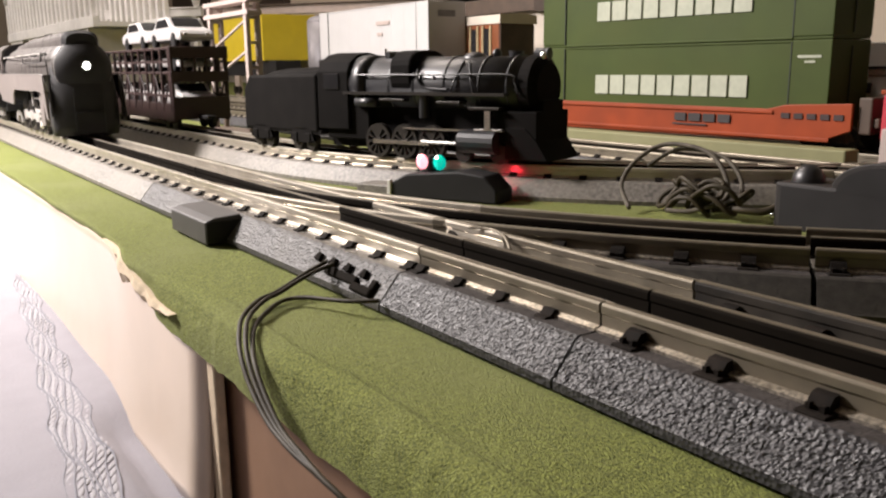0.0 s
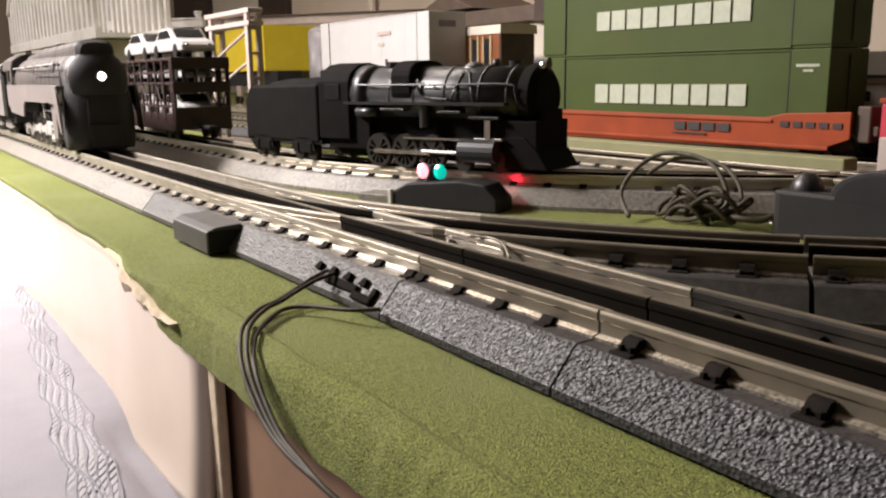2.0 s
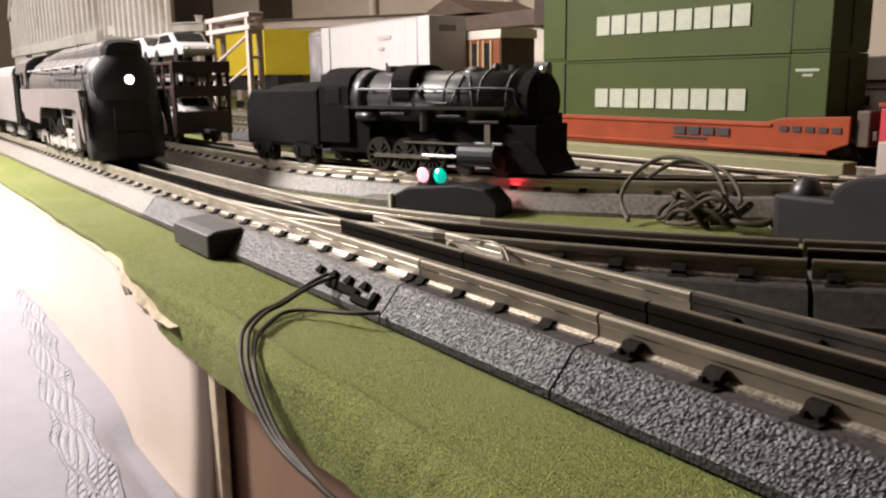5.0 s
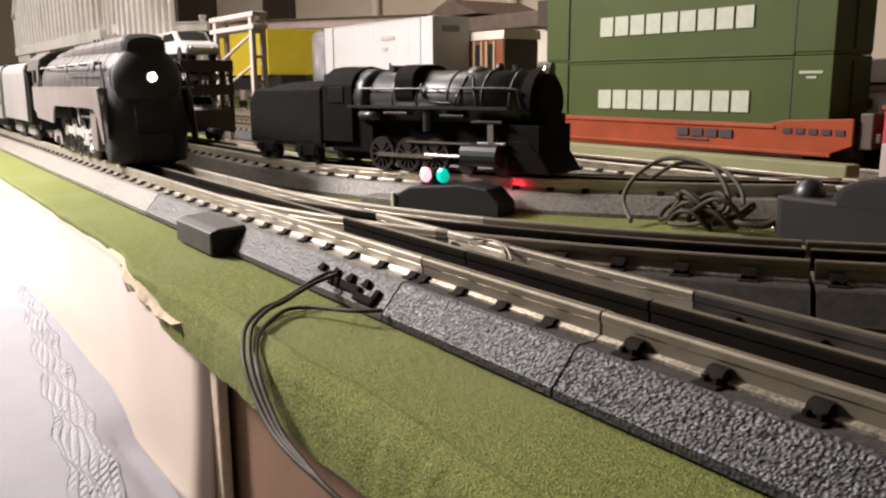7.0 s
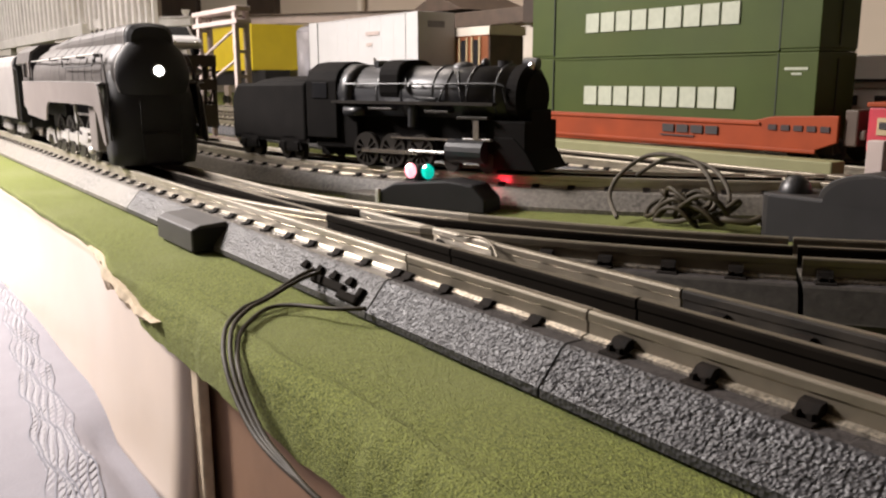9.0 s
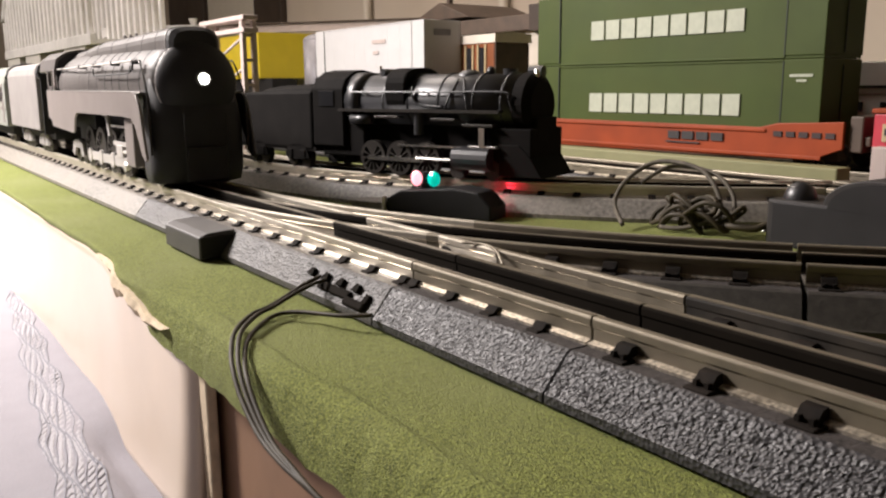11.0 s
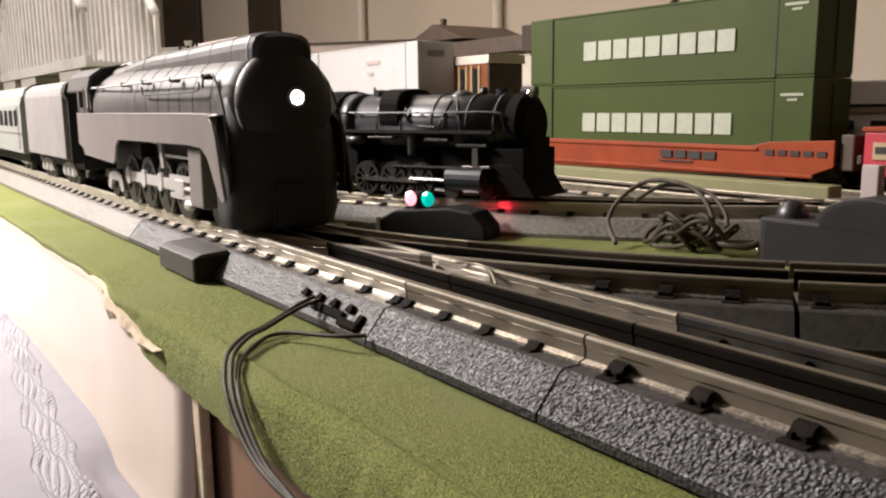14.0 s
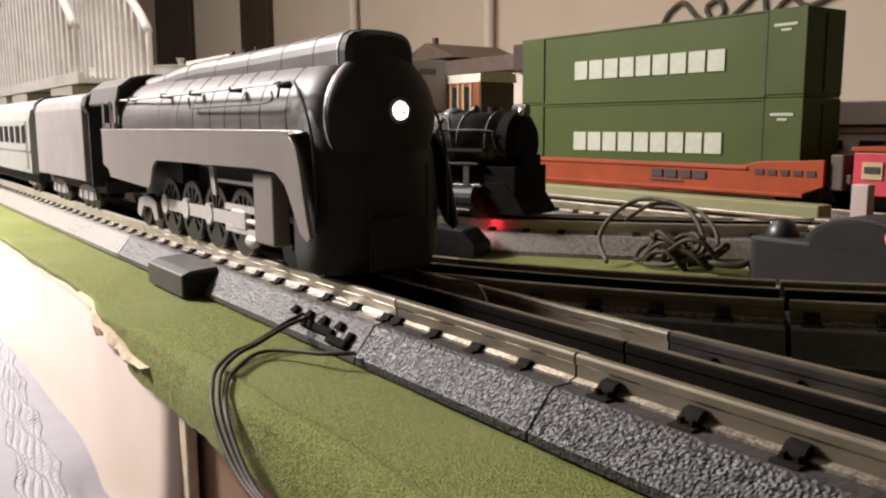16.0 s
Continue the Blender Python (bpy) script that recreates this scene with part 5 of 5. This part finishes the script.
    part("roof", prism([(-0.012, 0.148), (-0.010, 0.170), (0.08, 0.176), (0.17, 0.170), (0.172, 0.148)], 0.10, 0.502, "x", 0.001), BROWN, h, "long low brown roof")
    part("gable_roof", prism([(0.165, 0.176), (0.245, 0.2035), (0.325, 0.176)], -0.004, 0.15, "y", 0.001), BROWN, h, "small brown gable")
    part("roof_end", box(0.478, 0.5035, -0.014, 0.03, 0.146, 0.182, 0.001), DARKWOOD, h)
    for xx in (0.30, 0.37, 0.43):
        part("window", box(xx, xx + 0.03, -0.0015, 0.001, 0.10, 0.135, 0.0005, seg=1), GLASS, wall)
    part("chimney", box(0.232, 0.240, 0.02, 0.028, 0.19, 0.214, 0.0008), BROWN, h)


def tower():
    t = thing("lattice_tower", "pale pinkish lattice signal gantry between the tracks", "tower")
    y = 0.352
    for x in (-0.985, -0.876):
        for yy in (0, 0.012):
            part("leg", box(x, x + 0.007, y + yy, y + yy + 0.005, 0.0, 0.146, 0.0005, seg=1), GANTRY, t)
        for k in range(5):
            z = 0.02 + k * 0.026
            part("rung", box(x + 0.0005, x + 0.0065, y + 0.004, y + 0.013, z, z + 0.003), GANTRY, t)
    for k in range(2):
        z = 0.062 + k * 0.032
        part("brace", cyl((-0.980, y + 0.003, z), (-0.872, y + 0.003, z + 0.03), 0.0016, seg=8), GANTRY, t)
    for z in (0.128, 0.141):
        part("beam", box(-0.995, -0.862, y - 0.001, y + 0.016, z, z + 0.005, 0.0005, seg=1), GANTRY, t)
    part("foot", box(-0.990, -0.866, y - 0.004, y + 0.020, 0.0, 0.005, 0.001, seg=1), GANTRY, t)


def bridge():
    """Silver truss bridge far along the table, on pale piers."""
    t = thing("truss_bridge", "silver painted toy truss bridge on pale piers", "bridge")
    y0, y1, z0 = 0.44, 0.595, 0.162
    xa, xb = -3.10, -1.925
    for y in (y0, y1):
        part("bottom_chord", box(xa, xb, y, y + 0.012, z0, z0 + 0.024, 0.001), SILVER, t)
        n = 22
        for i in range(n + 1):
            x = xa + 0.02 + (xb - xa - 0.04) * i / n
            s = 2 * i / n - 1
            h = 0.095 + 0.20 * (1 - s * s) ** 0.9
            part("hanger", box(x - 0.0085, x + 0.0085, y + 0.001, y + 0.011, z0 + 0.02, z0 + 0.024 + h, 0.0008, seg=1), SILVER, t)
        pts = [(xa + 0.02 + (xb - xa - 0.04) * i / 24, y + 0.006, z0 + 0.024 + 0.095 + 0.20 * (1 - (2 * i / 24 - 1) ** 2) ** 0.9) for i in range(25)]
        part("arch_chord", tube(pts, 0.0105, 8, 2), SILVER, t, smooth=True)
    part("deck", box(xa, xb, y0 + 0.012, y1, z0 + 0.002, z0 + 0.012), SILVER, t)
    for x in (xa + 0.02, -2.75, -2.22):
        part("pier", box(x, x + 0.22, y0 + 0.004, y1 + 0.008, 0.0, z0, 0.002), STONE, t, "pale stone pier")
    # girder span that runs off behind the freight cars
    g = thing("girder_span", "pale girder span on posts behind the freight cars", "bridge", Matrix.Translation((-2.45, 0.59, 0.0)) @ Matrix.Rotation(radians(35), 4, "Z"))
    part("girder", box(0, 0.31, 0, 0.016, 0.206, 0.226, 0.001), SILVER, g)
    part("top_rail", box(0, 0.31, -0.002, 0.018, 0.2262, 0.230, 0.0008), SILVER, g)
    for x in (0.02, 0.28):
        part("post", box(x, x + 0.014, 0.001, 0.015, 0.0, 0.206, 0.001), STONE, g)
    cup = thing("white_cup", "small white cup on the end of the girder", "cup", g.matrix_basis @ Matrix.Translation((0.292, 0.008, 0.2302)))
    part("bowl", cyl((0, 0, 0.002), (0, 0, 0.014), 0.008, 0.0105, 18), WHITEPLASTIC, cup, smooth=False)
    part("foot", cyl((0, 0, 0), (0, 0, 0.0021), 0.006, 0.005, 14), WHITEPLASTIC, cup)
    part("lip", cyl((0, 0, 0.0141), (0, 0, 0.0156), 0.0115, 0.011, 18), WHITEPLASTIC, cup)
    b = thing("long_beam", "dull pinkish beam on posts behind the freight cars", "beam", Matrix.Translation((-2.45, 0.59, 0.0)) @ Matrix.Rotation(radians(35), 4, "Z"))
    part("beam", box(0.325, 1.10, 0, 0.016, 0.204, 0.224, 0.001), GANTRY, b)
    part("ledge", box(0.325, 1.10, -0.004, 0.020, 0.2242, 0.228, 0.0008), BROWN, b)
    for x in (0.40, 1.05):
        part("post", box(x, x + 0.014, 0.001, 0.015, 0.0, 0.204, 0.001), GANTRY, b)


def right_cars():
    t = thing("white_freight_car", "white model freight car with dark vents", "freight car", Matrix.Translation((-0.40, 0.602, TOP)))
    part("body", box(-0.016, 0.30, -0.026, 0.026, 0.046, 0.068, 0.001), WHITEPLASTIC, t)
    part("lower_body", box(-0.010, 0.30, -0.025, 0.025, 0.030, 0.0455, 0.0008), WHITEPLASTIC, t)
    for i in range(6):
        part("vent", box(0.008 + i * 0.03, 0.026 + i * 0.03, -0.0262, -0.0248, 0.034, 0.041, 0.0004, seg=1), BOXDARK, t)
    part("stripe", box(0.006, 0.30, -0.0268, -0.0258, 0.050, 0.052), BOXDARK, t)
    part("underframe", box(0.02, 0.28, -0.02, 0.02, 0.012, 0.030), BROWN, t)
    bogie(t, 0.05, mat=BROWN)
    bogie(t, 0.25, mat=BROWN)
    r = thing("red_freight_car", "red model freight car coupled to the well car", "freight car", Matrix.Translation((-0.2625, T4, TOP)))
    part("body", box(0, 0.26, -0.027, 0.027, 0.010, 0.036, 0.001), REDCAR, r)
    part("top_sill", box(-0.001, 0.26, -0.0282, 0.0282, 0.0362, 0.039, 0.0005), ORANGE, r)
    part("data_panel", box(0.006, 0.018, -0.0280, -0.0268, 0.020, 0.030), CREAM, r)
    part("data_bar", box(0.0075, 0.0165, -0.0286, -0.0278, 0.0235, 0.0275), BLACKINK, r)
    bogie(r, 0.04, mat=BROWN)
    bogie(r, 0.22, mat=BROWN)


def back_wall_things():
    d = thing("door_post", "dark brown door post against the wall", "door", kind="structure")
    part("post", box(-5.37, -4.76, 1.70, 1.748, -0.85, 1.2, 0.004), DARKWOOD, d)
    c = thing("wall_panel", "pale wall panel with thin trim", "panel", kind="structure")
    part("board", box(-4.74, -4.09, 1.72, 1.748, -0.4, 1.2, 0.003), TRIM, c)
    part("dark_strip", box(-4.08, -3.76, 1.715, 1.748, -0.4, 1.2, 0.003), DARKWOOD, c)
    for x in (-2.97, -2.12):
        p = thing("wall_pipe", "cream pipe running up the wall", "pipe")
        part("run", cyl((x, 1.725, -0.8), (x, 1.725, 1.45), 0.016, seg=14), TRIM, p, smooth=True)
    w = thing("hanging_cable", "grey cable looping along the wall", "cable")
    pts = [(-1.52, 1.742, 0.27), (-1.446, 1.742, 0.316), (-1.421, 1.742, 0.347), (-1.378, 1.742, 0.366), (-1.334, 1.742, 0.325), (-1.293, 1.742, 0.310), (-1.259, 1.742, 0.330), (-1.275, 1.742, 0.36), (-1.31, 1.742, 0.345), (-1.27, 1.742, 0.305),
           (-1.2015, 1.742, 0.3425), (-1.16, 1.742, 0.375), (-1.1418, 1.742, 0.3112), (-1.09, 1.742, 0.345), (-1.047, 1.742, 0.321), (-0.98, 1.742, 0.34)]
    part("strand", tube(pts, 0.006, 8, 8), WIREGREY, w, smooth=True)
    s = thing("wall_shelf", "white wall ledge with small white caps", "shelf")
    part("board", box(-5.5, -1.45, 1.45, 1.745, 0.155, 0.185, 0.003), STONE, s)
    for x in (-4.4, -4.0, -3.4):
        part("cap", box(x, x + 0.1, 1.46, 1.52, 0.186, 0.235, 0.01), STONE, s)


room()
table()
bedding()
engine = streamlined_engine()
train_tender = tender()
coaches = [coach(-0.478), coach(-0.850), coach(-1.222)]
well_car()
for i in range(2):
    container(None, -0.5618, 0.4978, 0.0310 + 0.0561 * i, 0.2640, 0.0425, 0.0560, CONT, "container", "green shipping container double-stacked in an orange well car" if i == 0 else "green shipping container stacked on another container")
old_engine()
auto_rack()
for x in (-0.905, -0.808):
    toy_car(x, T2, TOP + 0.0742, k=1.12)
for x in (-0.968, -0.885, -0.805):
    toy_car(x, T2, TOP + 0.0526, k=0.9, h=0.66)
for x in (-0.958, -0.878, -0.800):
    toy_car(x, T2, TOP + 0.0178, k=0.9, h=0.9)
accessory_box()
terminal_block()
edge_wires()
switch_machine()
bumper()
cable_coil()
platform_strip()
freight_row()
tower()
bridge()
right_cars()
back_wall_things()
tracks()

# ---------------------------------------------------------------- what moves
NOSE = [
    (0, -0.7245), (0.5, -0.7169), (1, -0.7064), (1.5, -0.6962), (2, -0.6819), (2.5, -0.6701), (3, -0.6551), (3.5, -0.6432), (4, -0.6319), (6.5,
    -0.5696), (7, -0.5598), (7.5, -0.5448), (8, -0.5335), (8.5, -0.5197), (9, -0.5069), (11.5, -0.4281), (12, -0.4123), (12.5, -0.3891), (13,
    -0.3657), (13.5, -0.3454), (14, -0.3242), (14.5, -0.3016), (15, -0.2799), (15.5, -0.2594), (16, -0.2389)
]


def nose_at(t):
    for (t0, x0), (t1, x1) in zip(NOSE, NOSE[1:]):
        if t <= t1:
            return x0 + (x1 - x0) * (t - t0) / (t1 - t0)
    return NOSE[-1][1]


def motions():
    for ob in (engine, train_tender, *coaches):
        walk(ob, [(t, pose(x, T1, TOP)) for t, x in NOSE])
    start = nose_at(0)
    steps = [i * 0.5 for i in range(33)]
    for w, c, r in ROLLERS:
        walk(w, [(t, Matrix.Translation(c) @ Matrix.Rotation((nose_at(t) - start) / r, 4, "Y")) for t in steps])
    fine = [i * 0.2 for i in range(81)]
    for rod, q, phase, y in RODS:
        rows = []
        for t in fine:
            a = (nose_at(t) - start) / DR + phase
            rows.append((t, Matrix.Translation((q * math.cos(a), y, -q * math.sin(a)))))
        walk(rod, rows)


motions()
